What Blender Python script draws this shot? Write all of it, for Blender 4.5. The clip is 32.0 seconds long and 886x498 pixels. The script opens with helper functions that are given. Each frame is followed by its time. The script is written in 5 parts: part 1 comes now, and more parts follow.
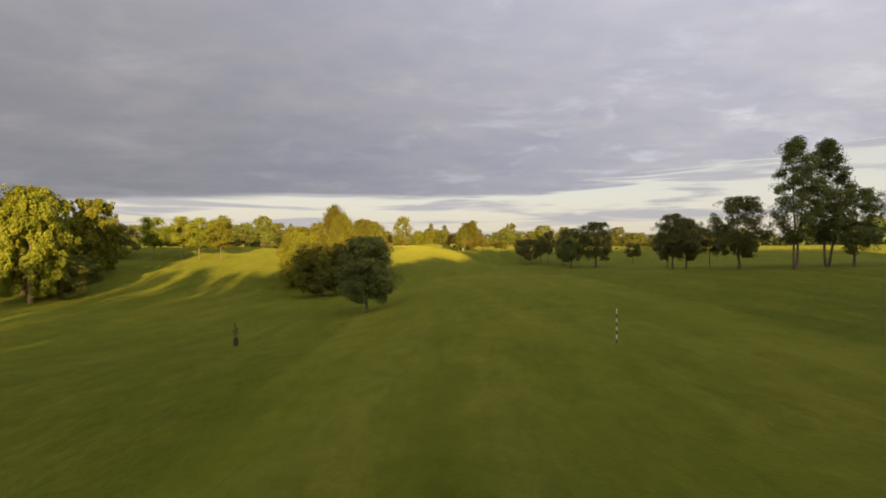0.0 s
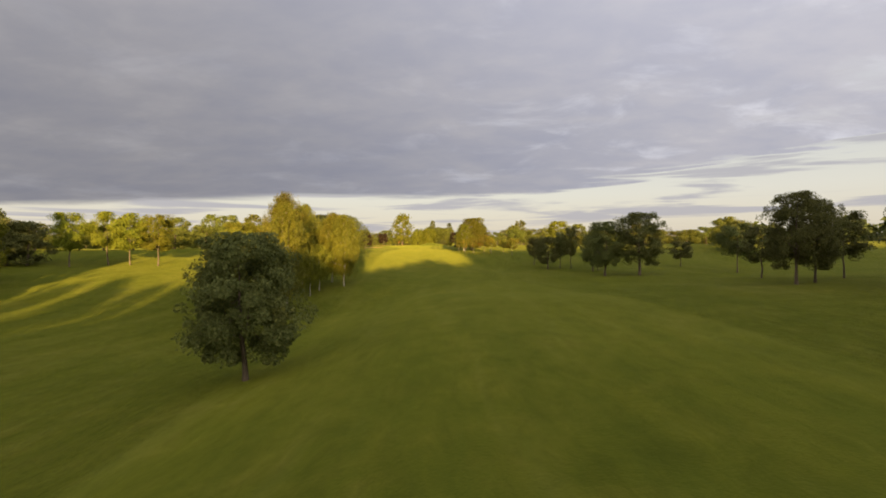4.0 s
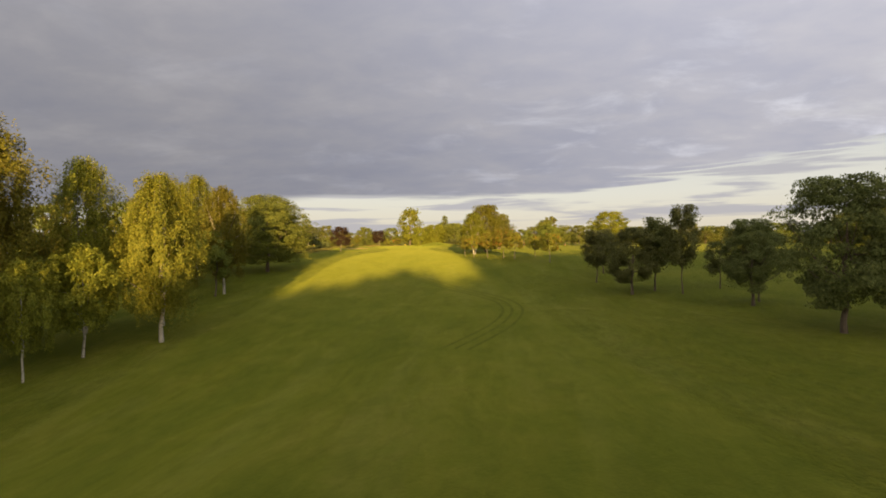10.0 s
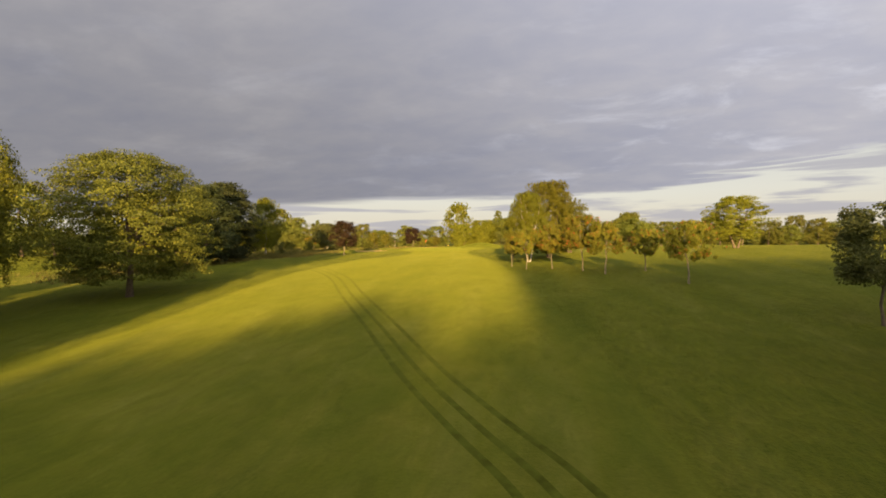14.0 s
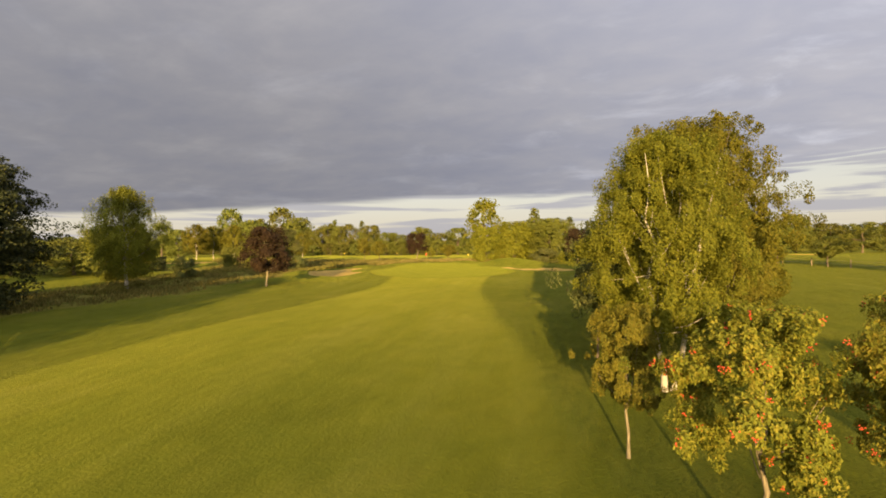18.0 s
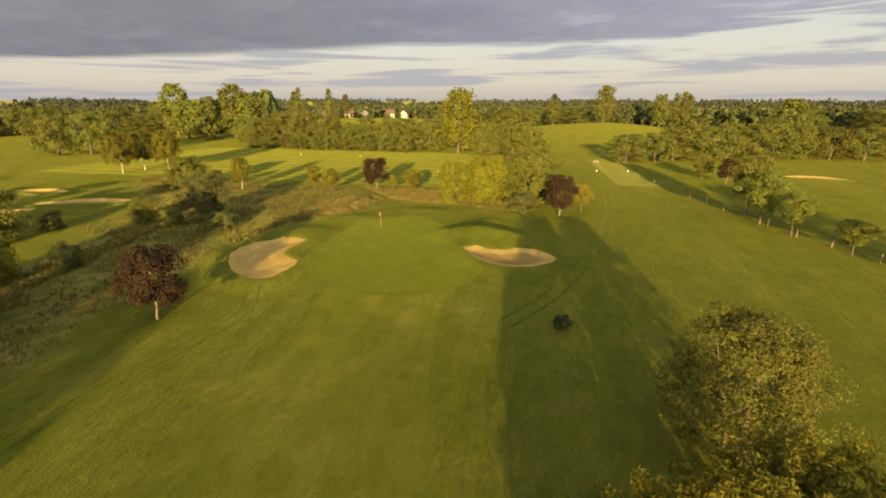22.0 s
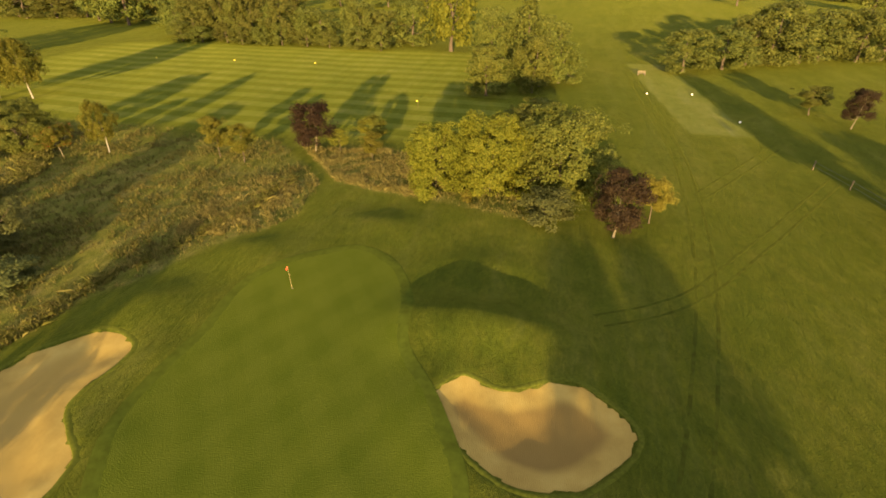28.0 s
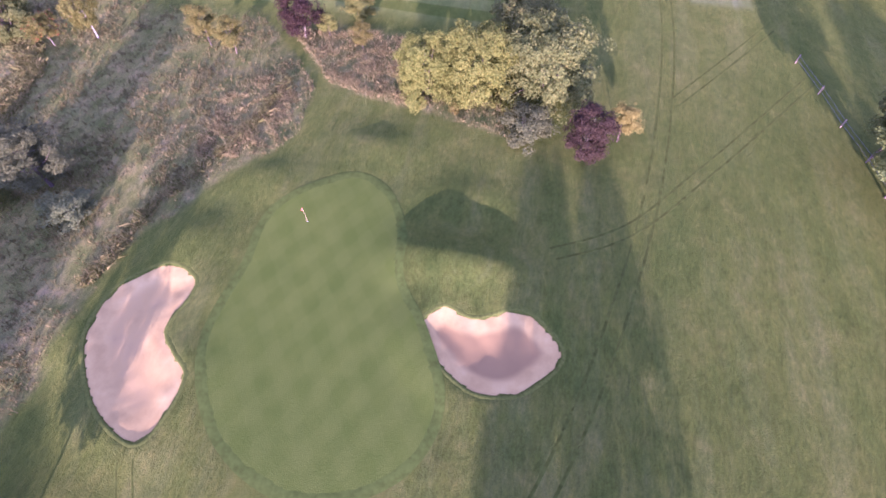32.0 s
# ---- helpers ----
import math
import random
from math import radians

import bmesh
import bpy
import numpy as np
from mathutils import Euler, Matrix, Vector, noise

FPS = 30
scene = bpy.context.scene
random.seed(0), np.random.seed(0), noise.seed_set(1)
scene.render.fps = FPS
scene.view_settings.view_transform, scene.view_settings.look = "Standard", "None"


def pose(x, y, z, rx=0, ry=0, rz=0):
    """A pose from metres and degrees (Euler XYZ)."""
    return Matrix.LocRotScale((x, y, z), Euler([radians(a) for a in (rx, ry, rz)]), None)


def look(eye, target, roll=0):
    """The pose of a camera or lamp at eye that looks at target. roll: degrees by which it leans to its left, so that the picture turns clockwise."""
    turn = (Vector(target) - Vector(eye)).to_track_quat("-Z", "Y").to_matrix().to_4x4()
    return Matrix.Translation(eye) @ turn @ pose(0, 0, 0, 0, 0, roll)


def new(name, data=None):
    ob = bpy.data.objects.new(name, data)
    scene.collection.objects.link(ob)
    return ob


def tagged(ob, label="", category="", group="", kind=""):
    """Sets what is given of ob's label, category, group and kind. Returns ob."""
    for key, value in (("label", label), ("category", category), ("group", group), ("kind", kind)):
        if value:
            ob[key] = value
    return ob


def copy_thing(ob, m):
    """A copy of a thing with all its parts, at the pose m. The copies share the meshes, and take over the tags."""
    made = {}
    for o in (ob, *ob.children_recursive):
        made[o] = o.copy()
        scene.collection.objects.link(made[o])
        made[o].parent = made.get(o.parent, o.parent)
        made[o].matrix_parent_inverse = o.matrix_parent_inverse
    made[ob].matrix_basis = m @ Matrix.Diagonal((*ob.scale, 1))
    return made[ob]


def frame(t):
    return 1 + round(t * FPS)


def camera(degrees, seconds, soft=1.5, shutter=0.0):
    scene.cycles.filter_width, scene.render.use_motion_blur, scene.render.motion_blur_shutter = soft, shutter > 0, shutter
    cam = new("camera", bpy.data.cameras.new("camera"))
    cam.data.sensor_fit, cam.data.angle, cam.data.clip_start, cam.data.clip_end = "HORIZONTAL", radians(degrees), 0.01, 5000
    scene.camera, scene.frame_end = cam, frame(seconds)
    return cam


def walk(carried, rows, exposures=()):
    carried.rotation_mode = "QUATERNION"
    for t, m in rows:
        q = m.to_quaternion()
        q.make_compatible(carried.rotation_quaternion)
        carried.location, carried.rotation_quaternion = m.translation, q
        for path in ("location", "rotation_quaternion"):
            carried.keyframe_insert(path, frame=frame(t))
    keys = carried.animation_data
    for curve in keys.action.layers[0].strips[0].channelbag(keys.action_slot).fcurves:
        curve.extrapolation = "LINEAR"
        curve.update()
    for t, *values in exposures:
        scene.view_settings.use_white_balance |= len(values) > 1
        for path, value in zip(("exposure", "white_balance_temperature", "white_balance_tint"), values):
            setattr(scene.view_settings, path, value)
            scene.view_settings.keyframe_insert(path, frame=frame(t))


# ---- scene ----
from mathutils.geometry import delaunay_2d_cdt

cam = camera(85.0, 32.0, soft=1.75)
PATH = [
    (0, (-5.482, 1.532, 5.452), (-5.482, 3.532, 5.446), -0.0),
    (0.5, (-5.157, 5.536, 5.498), (-5.165, 7.536, 5.492), -0.2),
    (1, (-4.747, 9.405, 5.594), (-4.762, 11.405, 5.588), -0.2),
    (1.5, (-4.284, 13.253, 5.701), (-4.306, 15.253, 5.694), -0.3),
    (2, (-3.746, 17.069, 5.822), (-3.771, 19.069, 5.814), -0.4),
    (2.5, (-3.038, 20.932, 5.863), (-3.066, 22.932, 5.855), -0.4),
    (3, (-2.619, 24.627, 5.554), (-2.647, 26.627, 5.548), -0.2),
    (3.5, (-2.229, 27.989, 5.754), (-2.261, 29.989, 5.746), -0.3),
    (5.5, (-0.095, 45.216, 5.924), (-0.143, 47.215, 5.912), -0.4),
    (6, (0.222, 49.607, 5.724), (0.169, 51.607, 5.717), -0.2),
    (6.5, (0.685, 54.020, 5.817), (0.609, 56.019, 5.807), -0.3),
    (7, (1.046, 58.503, 5.808), (0.956, 60.501, 5.800), -0.4),
    (7.5, (1.357, 63.033, 5.849), (1.259, 65.031, 5.841), -0.4),
    (8, (1.750, 67.623, 5.837), (1.642, 69.621, 5.829), -0.5),
    (8.5, (2.075, 72.301, 5.906), (1.953, 74.298, 5.899), -0.3),
    (9, (2.402, 77.027, 5.915), (2.270, 79.022, 5.907), -0.4),
    (9.5, (2.791, 81.741, 5.915), (2.652, 83.736, 5.907), -0.5),
    (10, (3.138, 86.652, 5.895), (2.996, 88.647, 5.887), -0.5),
    (10.5, (3.382, 91.690, 5.753), (3.235, 93.685, 5.746), -0.5),
    (11, (3.599, 96.763, 5.693), (3.414, 98.755, 5.686), -0.5),
    (11.5, (3.783, 101.895, 5.706), (3.467, 103.870, 5.700), -0.5),
    (12, (3.920, 107.123, 5.775), (3.548, 109.088, 5.769), -0.4),
    (12.5, (4.002, 112.477, 5.860), (3.614, 114.439, 5.854), -0.4),
    (13, (4.028, 117.935, 5.944), (3.636, 119.897, 5.941), -0.4),
    (13.5, (3.992, 123.449, 6.024), (3.599, 125.410, 6.021), -0.5),
    (14, (3.868, 128.982, 6.102), (3.475, 130.943, 6.100), -0.5),
    (14.5, (3.586, 134.602, 6.184), (3.166, 136.558, 6.182), -0.4),
    (16.5, (0.683, 158.617, 6.507), (0.160, 160.547, 6.501), -0.6),
    (17, (0.138, 163.772, 7.214), (-0.386, 165.702, 7.207), -0.7),
    (17.5, (-0.338, 168.802, 8.145), (-0.862, 170.732, 8.137), -0.5),
    (18, (-0.696, 173.745, 9.387), (-1.223, 175.674, 9.380), -0.5),
    (18.5, (-0.830, 178.268, 10.903), (-1.365, 180.196, 10.897), -0.6),
    (19, (-1.201, 182.465, 12.954), (-1.736, 184.392, 12.947), -0.4),
    (19.5, (-1.360, 185.501, 15.125), (-1.892, 187.429, 15.119), -0.4),
    (20, (-1.215, 187.389, 17.234), (-1.732, 189.320, 17.167), -0.2),
    (20.5, (-1.350, 188.508, 19.410), (-1.825, 190.400, 18.967), 0.0),
    (21, (-1.468, 189.026, 21.505), (-1.914, 190.886, 20.920), 0.2),
    (21.5, (-1.572, 189.486, 23.203), (-2.004, 191.349, 22.618), 0.1),
    (22, (-1.659, 190.003, 24.160), (-2.084, 191.868, 23.575), 0.1),
    (22.5, (-1.922, 190.834, 24.774), (-2.342, 192.700, 24.189), 0.1),
    (23, (-2.207, 192.247, 25.215), (-2.624, 194.114, 24.630), 0.1),
    (23.5, (-2.547, 194.187, 25.525), (-2.962, 196.054, 24.941), -0.0),
    (24, (-2.967, 196.719, 25.763), (-3.378, 198.587, 25.178), -0.1),
    (24.5, (-3.349, 199.725, 25.942), (-3.761, 201.592, 25.357), -0.1),
    (25, (-3.854, 203.123, 26.030), (-4.262, 204.991, 25.445), -0.1),
    (25.5, (-4.411, 206.838, 26.093), (-4.817, 208.707, 25.507), -0.1),
    (27.5, (-6.696, 224.165, 27.637), (-7.106, 225.987, 26.921), -0.4),
    (28, (-7.242, 228.013, 29.375), (-7.622, 229.672, 28.324), -0.5),
    (28.5, (-7.641, 231.045, 31.325), (-7.976, 232.477, 29.970), -0.8),
    (29, (-7.792, 232.819, 33.134), (-8.074, 234.002, 31.546), -1.0),
    (29.5, (-7.524, 233.442, 34.835), (-7.764, 234.367, 33.078), -2.1),
    (30, (-7.299, 233.279, 36.638), (-7.472, 233.910, 34.748), -3.0),
    (30.5, (-6.850, 233.306, 38.502), (-7.005, 233.763, 36.561), -6.2),
    (31, (-6.691, 233.054, 40.707), (-6.906, 233.825, 38.875), -3.3),
    (31.5, (-6.479, 232.134, 42.693), (-6.744, 233.171, 41.003), -2.2),
    (32, (-6.320, 231.144, 44.396), (-6.586, 232.217, 42.729), -1.7),
]
walk(cam, [(t, look(eye, target, roll)) for t, eye, target, roll in PATH], ((0, 1.55, 6500, 10), (16, 1.55, 6500, 10), (28, 1.48, 6300, 8), (29, 1.92, 4800, 34), (30, 2.22, 4250, 54), (31, 2.45, 4230, 66), (32, 2.53, 4150, 77)))


# ---- sky, sun and exposure ----
SUN_TURN, SUN_UP = 8.2, 8.0          # the light travels this far to the left of +y, at this height
world = bpy.data.worlds.new("sky")
scene.world = world
world.use_nodes = True


def tree_of(nt):
    """Wires a node tree: makes a node, links it and sets its values."""
    def node(kind, **values):
        n = nt.nodes.new(kind)
        for key, value in values.items():
            if key.startswith("i_"):
                sock = n.inputs[key[2:].replace("_", " ")] if not key[2:].isdigit() else n.inputs[int(key[2:])]
                if hasattr(value, "links"):
                    nt.links.new(value, sock)
                else:
                    sock.default_value = value
            elif key == "op":
                n.operation = value
            elif key == "blend":
                n.blend_type = value
            elif key == "noise_dims":
                n.noise_dimensions = value
            elif key == "dtype":
                n.data_type = value
            elif key == "sky":
                n.sky_type = value
            elif key == "attr":
                n.attribute_name = value
        return n
    return node


def maths(node, op, a, b=0.0, c=0.0):
    n = node("ShaderNodeMath", op=op)
    for sock, value in zip(n.inputs, (a, b, c)):
        if hasattr(value, "links"):
            n.id_data.links.new(value, sock)
        else:
            sock.default_value = value
    return n.outputs[0]


def ramp(node, fac, stops):
    n = node("ShaderNodeValToRGB")
    n.id_data.links.new(fac, n.inputs[0])
    el = n.color_ramp.elements
    while len(el) < len(stops):
        el.new(0.5)
    for e, (p, c) in zip(el, stops):
        e.position, e.color = p, ((*c, 1) if len(c) == 3 else c)
    return n.outputs[0]


def mix(node, fac, a, b, blend="MIX"):
    n = node("ShaderNodeMix", dtype="RGBA", blend=blend)
    for sock, value in zip((n.inputs[0], n.inputs[6], n.inputs[7]), (fac, a, b)):
        if hasattr(value, "links"):
            n.id_data.links.new(value, sock)
        else:
            sock.default_value = value if isinstance(value, float) else (*value, 1)
    return n.outputs[2]


def span(node, v, a, b, lo=0.0, hi=1.0):
    n = node("ShaderNodeMapRange", i_0=v, i_1=a, i_2=b, i_3=lo, i_4=hi)
    n.interpolation_type = "SMOOTHSTEP"
    return n.outputs[0]


def build_sky():
    nt = world.node_tree
    nt.nodes.clear()
    node = tree_of(nt)
    at = node("ShaderNodeTexCoord").outputs["Generated"]
    sep = node("ShaderNodeSeparateXYZ", i_0=at)
    x, y, z = sep.outputs
    zc = maths(node, "MAXIMUM", z, 0.0)
    lift = maths(node, "ADD", zc, 0.17)
    deck = node("ShaderNodeCombineXYZ", i_0=maths(node, "DIVIDE", x, lift), i_1=maths(node, "DIVIDE", y, lift), i_2=0.0).outputs[0]
    flat = node("ShaderNodeMapping", i_Vector=deck)
    flat.inputs["Rotation"].default_value = (0, 0, 0.5)
    flat.inputs["Scale"].default_value = (0.85, 1.15, 1)
    big = node("ShaderNodeTexNoise", i_Vector=flat.outputs[0], i_Scale=0.55, i_Detail=7.0, i_Roughness=0.52, i_Distortion=0.3).outputs[0]
    fine = node("ShaderNodeTexNoise", i_Vector=flat.outputs[0], i_Scale=3.4, i_Detail=6.0, i_Roughness=0.58, i_Distortion=0.2).outputs[0]
    lump = maths(node, "ADD", maths(node, "MULTIPLY", big, 0.62), maths(node, "MULTIPLY", fine, 0.38))
    shade = ramp(node, lump, ((0.36, (0.226, 0.230, 0.272)), (0.47, (0.252, 0.252, 0.284)), (0.56, (0.282, 0.277, 0.298)), (0.68, (0.345, 0.333, 0.340))))
    # an overcast deck grows brighter towards the zenith
    shade = mix(node, 1.0, shade, node("ShaderNodeCombineXYZ", i_0=span(node, zc, 0.05, 0.95, 0.66, 1.18), i_1=span(node, zc, 0.05, 0.95, 0.66, 1.18), i_2=span(node, zc, 0.05, 0.95, 0.67, 1.20)).outputs[0], "MULTIPLY")
    lean = span(node, x, -0.75, 0.75, 0.64, 1.22)
    shade = mix(node, 1.0, shade, node("ShaderNodeCombineXYZ", i_0=lean, i_1=lean, i_2=lean).outputs[0], "MULTIPLY")
    sky = node("ShaderNodeTexSky", sky="NISHITA")
    sky.sun_disc = False
    sky.sun_elevation = radians(SUN_UP)
    sky.sun_rotation = radians(180 - SUN_TURN)
    sky.air_density, sky.dust_density = 1.2, 2.0
    clear = mix(node, 0.82, mix(node, 1.0, sky.outputs[0], (0.08, 0.08, 0.08), "MULTIPLY"), ramp(node, zc, ((0.0, (0.29, 0.265, 0.240)), (0.035, (0.36, 0.33, 0.275)), (0.10, (0.36, 0.345, 0.315)), (0.35, (0.24, 0.255, 0.30)))))
    # long streaks low over the horizon
    low = node("ShaderNodeCombineXYZ", i_0=maths(node, "MULTIPLY", maths(node, "ARCTAN2", x, y), 2.2), i_1=0.0, i_2=maths(node, "MULTIPLY", z, 34.0)).outputs[0]
    streak = node("ShaderNodeTexNoise", i_Vector=low, i_Scale=1.25, i_Detail=6.0, i_Roughness=0.55, i_Distortion=0.5).outputs[0]
    clear = mix(node, span(node, streak, 0.49, 0.60, 0.0, 0.8), clear, (0.20, 0.195, 0.215))
    right = maths(node, "MULTIPLY", maths(node, "MAXIMUM", maths(node, "SUBTRACT", x, 0.05), 0.0), 0.10)
    ragged = maths(node, "MULTIPLY", maths(node, "SUBTRACT", streak, 0.5), span(node, x, -0.1, 0.6, 0.03, 0.17))
    edge = maths(node, "SUBTRACT", maths(node, "SUBTRACT", z, right), ragged)
    edge = maths(node, "ADD", edge, maths(node, "MULTIPLY", maths(node, "MAXIMUM", maths(node, "SUBTRACT", -0.30, x), 0.0), 0.085))
    cover = span(node, edge, 0.098, 0.110)
    gaps = span(node, maths(node, "ADD", lump, maths(node, "MULTIPLY", x, 0.09)), 0.60, 0.74, 0.0, 0.55)
    cover = maths(node, "MULTIPLY", cover, maths(node, "SUBTRACT", 1.0, gaps))
    wisp = node("ShaderNodeTexNoise", i_Vector=flat.outputs[0], i_Scale=2.6, i_Detail=9.0, i_Roughness=0.60, i_Distortion=0.4).outputs[0]
    shade = mix(node, maths(node, "MULTIPLY", span(node, wisp, 0.50, 0.76), span(node, x, -0.4, 0.6, 0.06, 0.38)), shade, (0.46, 0.46, 0.49))
    out = mix(node, cover, clear, shade)
    # the sky grows brighter and warmer all round the low sun
    s = (math.sin(radians(SUN_TURN)) * math.cos(radians(SUN_UP)), -math.cos(radians(SUN_TURN)) * math.cos(radians(SUN_UP)), math.sin(radians(SUN_UP)))
    along = maths(node, "ADD", maths(node, "ADD", maths(node, "MULTIPLY", x, s[0]), maths(node, "MULTIPLY", y, s[1])), maths(node, "MULTIPLY", z, s[2]))
    near_sun = span(node, along, 0.0, 1.0)
    out = mix(node, maths(node, "MULTIPLY", near_sun, 0.68), out, (1.25, 1.12, 0.92))
    bg = node("ShaderNodeBackground", i_Color=out, i_Strength=SKY)
    nt.links.new(bg.outputs[0], node("ShaderNodeOutputWorld").inputs[0])


SKY = 0.76
build_sky()
sun = new("sun", bpy.data.lights.new("sun", "SUN"))
sun.data.energy, sun.data.angle, sun.data.color = 5.7, radians(0.7), (1.0, 0.67, 0.28)
sun.matrix_world = look((0, 0, 0), (-math.sin(radians(SUN_TURN)) * math.cos(radians(SUN_UP)), math.cos(radians(SUN_TURN)) * math.cos(radians(SUN_UP)), -math.sin(radians(SUN_UP))))


# ---- materials ----
def material(name, rough=0.9, spec=0.2):
    m = bpy.data.materials.new(name)
    m.use_nodes = True
    nt = m.node_tree
    bsdf = nt.nodes["Principled BSDF"]
    bsdf.inputs["Roughness"].default_value = rough
    bsdf.inputs["Specular IOR Level"].default_value = spec
    return m, tree_of(nt), bsdf, nt.links.new


def leaf_material(name, dark, mid, light, through_light=0.35, gloss=0.6):
    """Foliage: each leaf its own tone, each tree its own drift, and light passing through."""
    m, node, bsdf, link = material(name, gloss, 0.12)
    isle = node("ShaderNodeNewGeometry").outputs["Random Per Island"]
    own = node("ShaderNodeObjectInfo").outputs["Random"]
    pos = node("ShaderNodeTexCoord").outputs["Object"]
    patch = node("ShaderNodeTexNoise", i_Vector=pos, i_Scale=0.7, i_Detail=3.0).outputs[0]
    f = maths(node, "ADD", maths(node, "MULTIPLY", isle, 0.55), maths(node, "MULTIPLY", patch, 0.45))
    col = ramp(node, f, ((0.15, dark), (0.5, mid), (0.85, light)))
    hue = node("ShaderNodeHueSaturation", i_Color=col, i_Hue=span(node, own, 0, 1, 0.485, 0.515), i_Value=span(node, own, 0, 1, 0.82, 1.15))
    link(hue.outputs[0], bsdf.inputs["Base Color"])
    thin = node("ShaderNodeBsdfTranslucent", i_Color=hue.outputs[0])
    both = node("ShaderNodeMixShader", i_0=through_light)
    link(bsdf.outputs[0], both.inputs[1])
    link(thin.outputs[0], both.inputs[2])
    link(both.outputs[0], m.node_tree.nodes["Material Output"].inputs[0])
    return m


def bark_material(name, a, b, scale=3.0, bands=False):
    m, node, bsdf, link = material(name, 0.9, 0.15)
    pos = node("ShaderNodeTexCoord").outputs["Object"]
    stretch = node("ShaderNodeMapping", i_Vector=pos)
    stretch.inputs["Scale"].default_value = (1.5, 1.5, 5.0) if bands else (6.0, 6.0, 0.8)
    n = node("ShaderNodeTexNoise", i_Vector=stretch.outputs[0], i_Scale=scale, i_Detail=6.0, i_Roughness=0.65).outputs[0]
    link(ramp(node, n, ((0.36, a), (0.46, b) if bands else (0.62, b))), bsdf.inputs["Base Color"])
    link(node("ShaderNodeBump", i_Height=n, i_Strength=0.6, i_Distance=0.05).outputs[0], bsdf.inputs["Normal"])
    return m


LEAF = {
    "green": leaf_material("green_leaves", (0.082, 0.100, 0.017), (0.138, 0.150, 0.025), (0.205, 0.202, 0.038), 0.42),
    "dark": leaf_material("dark_leaves", (0.078, 0.090, 0.028), (0.118, 0.128, 0.038), (0.172, 0.172, 0.052), 0.42),
    "birch": leaf_material("birch_leaves", (0.096, 0.106, 0.014), (0.172, 0.170, 0.020), (0.262, 0.232, 0.032), 0.45),
    "rowan": leaf_material("rowan_leaves", (0.102, 0.112, 0.016), (0.182, 0.182, 0.023), (0.285, 0.220, 0.034), 0.5),
    "lime": leaf_material("bright_leaves", (0.094, 0.111, 0.011), (0.175, 0.186, 0.017), (0.270, 0.260, 0.030), 0.45),
    "purple": leaf_material("purple_leaves", (0.020, 0.013, 0.0075), (0.036, 0.022, 0.011), (0.064, 0.040, 0.018), 0.28),
    "pine": leaf_material("pine_needles", (0.022, 0.032, 0.011), (0.040, 0.051, 0.017), (0.078, 0.086, 0.027), 0.2),
    "cedar": leaf_material("layered_leaves", (0.060, 0.074, 0.014), (0.110, 0.122, 0.020), (0.178, 0.178, 0.030), 0.35),
    "sunny": leaf_material("sunlit_small_leaves", (0.108, 0.114, 0.014), (0.172, 0.168, 0.019), (0.236, 0.208, 0.029), 0.6),
    "yellow": leaf_material("yellowing_leaves", (0.115, 0.105, 0.016), (0.21, 0.18, 0.025), (0.30, 0.25, 0.04), 0.42),
    "far": leaf_material("woodland_leaves", (0.074, 0.090, 0.017), (0.128, 0.138, 0.025), (0.195, 0.190, 0.038), 0.40),
    # far hedgerows: cloud shade and bluish distance haze worked into the leaf colour
    "deep": leaf_material("hazed_hedgerow_leaves", (0.046, 0.060, 0.020), (0.076, 0.090, 0.028), (0.118, 0.124, 0.038), 0.35),
    # horizon woods: leaf colour greyed to stand for haze
    "haze_grey": leaf_material("haze_greyed_leaves", (0.044, 0.054, 0.036), (0.068, 0.080, 0.050), (0.102, 0.110, 0.066), 0.3),
}
BERRY, _node, _b, _l = material("berry_skin", 0.4, 0.4)
_b.inputs["Base Color"].default_value = (0.42, 0.055, 0.016, 1)
BARK = {
    "brown": bark_material("brown_bark", (0.055, 0.042, 0.030), (0.15, 0.115, 0.08)),
    "pale": bark_material("pale_bark", (0.11, 0.092, 0.060), (0.25, 0.21, 0.135)),
    "birch": bark_material("birch_bark", (0.05, 0.045, 0.04), (0.36, 0.325, 0.265), 2.2, True),
}


def part(name, me, mat, parent, label=""):
    """Links a mesh (or a bmesh) as one object under its thing."""
    if isinstance(me, bmesh.types.BMesh):
        bm, me = me, bpy.data.meshes.new(name)
        bm.to_mesh(me)
        bm.free()
    if mat and not me.materials:
        me.materials.append(mat)
    ob = new(name, me)
    ob.parent = parent
    return tagged(ob, label)


def thing(name, label, category, group="", kind=""):
    return tagged(new(name), label, category, group, kind)


def mesh_of(name, verts, faces, smooth=False):
    me = bpy.data.meshes.new(name)
    me.from_pydata([tuple(v) for v in verts], [], faces)
    if smooth:
        me.polygons.foreach_set("use_smooth", [True] * len(me.polygons))
    return me


# ---- the lie of the land ----
GY = (-60, 0, 30, 50, 65, 85, 107, 122, 145, 170, 185, 195, 212, 230, 250, 270, 300, 420)
GA = (-0.6, -0.4, -0.2, 0.1, 0.3, 0.0, -1.0, -0.6, 0.3, 2.9, 4.0, 4.5, 5.0, 5.35, 5.7, 6.2, 6.3, 6.1)
GB = (0.06, 0.07, 0.07, 0.08, 0.085, 0.07, 0.055, 0.045, 0.02, 0.012, 0.01, 0.01, 0.01, 0.008, 0.004, 0.0, 0.0, 0.0)


def smoothstep(a, b, v):
    s = np.clip((np.asarray(v, float) - a) / (b - a), 0, 1)
    return s * s * (3 - 2 * s)


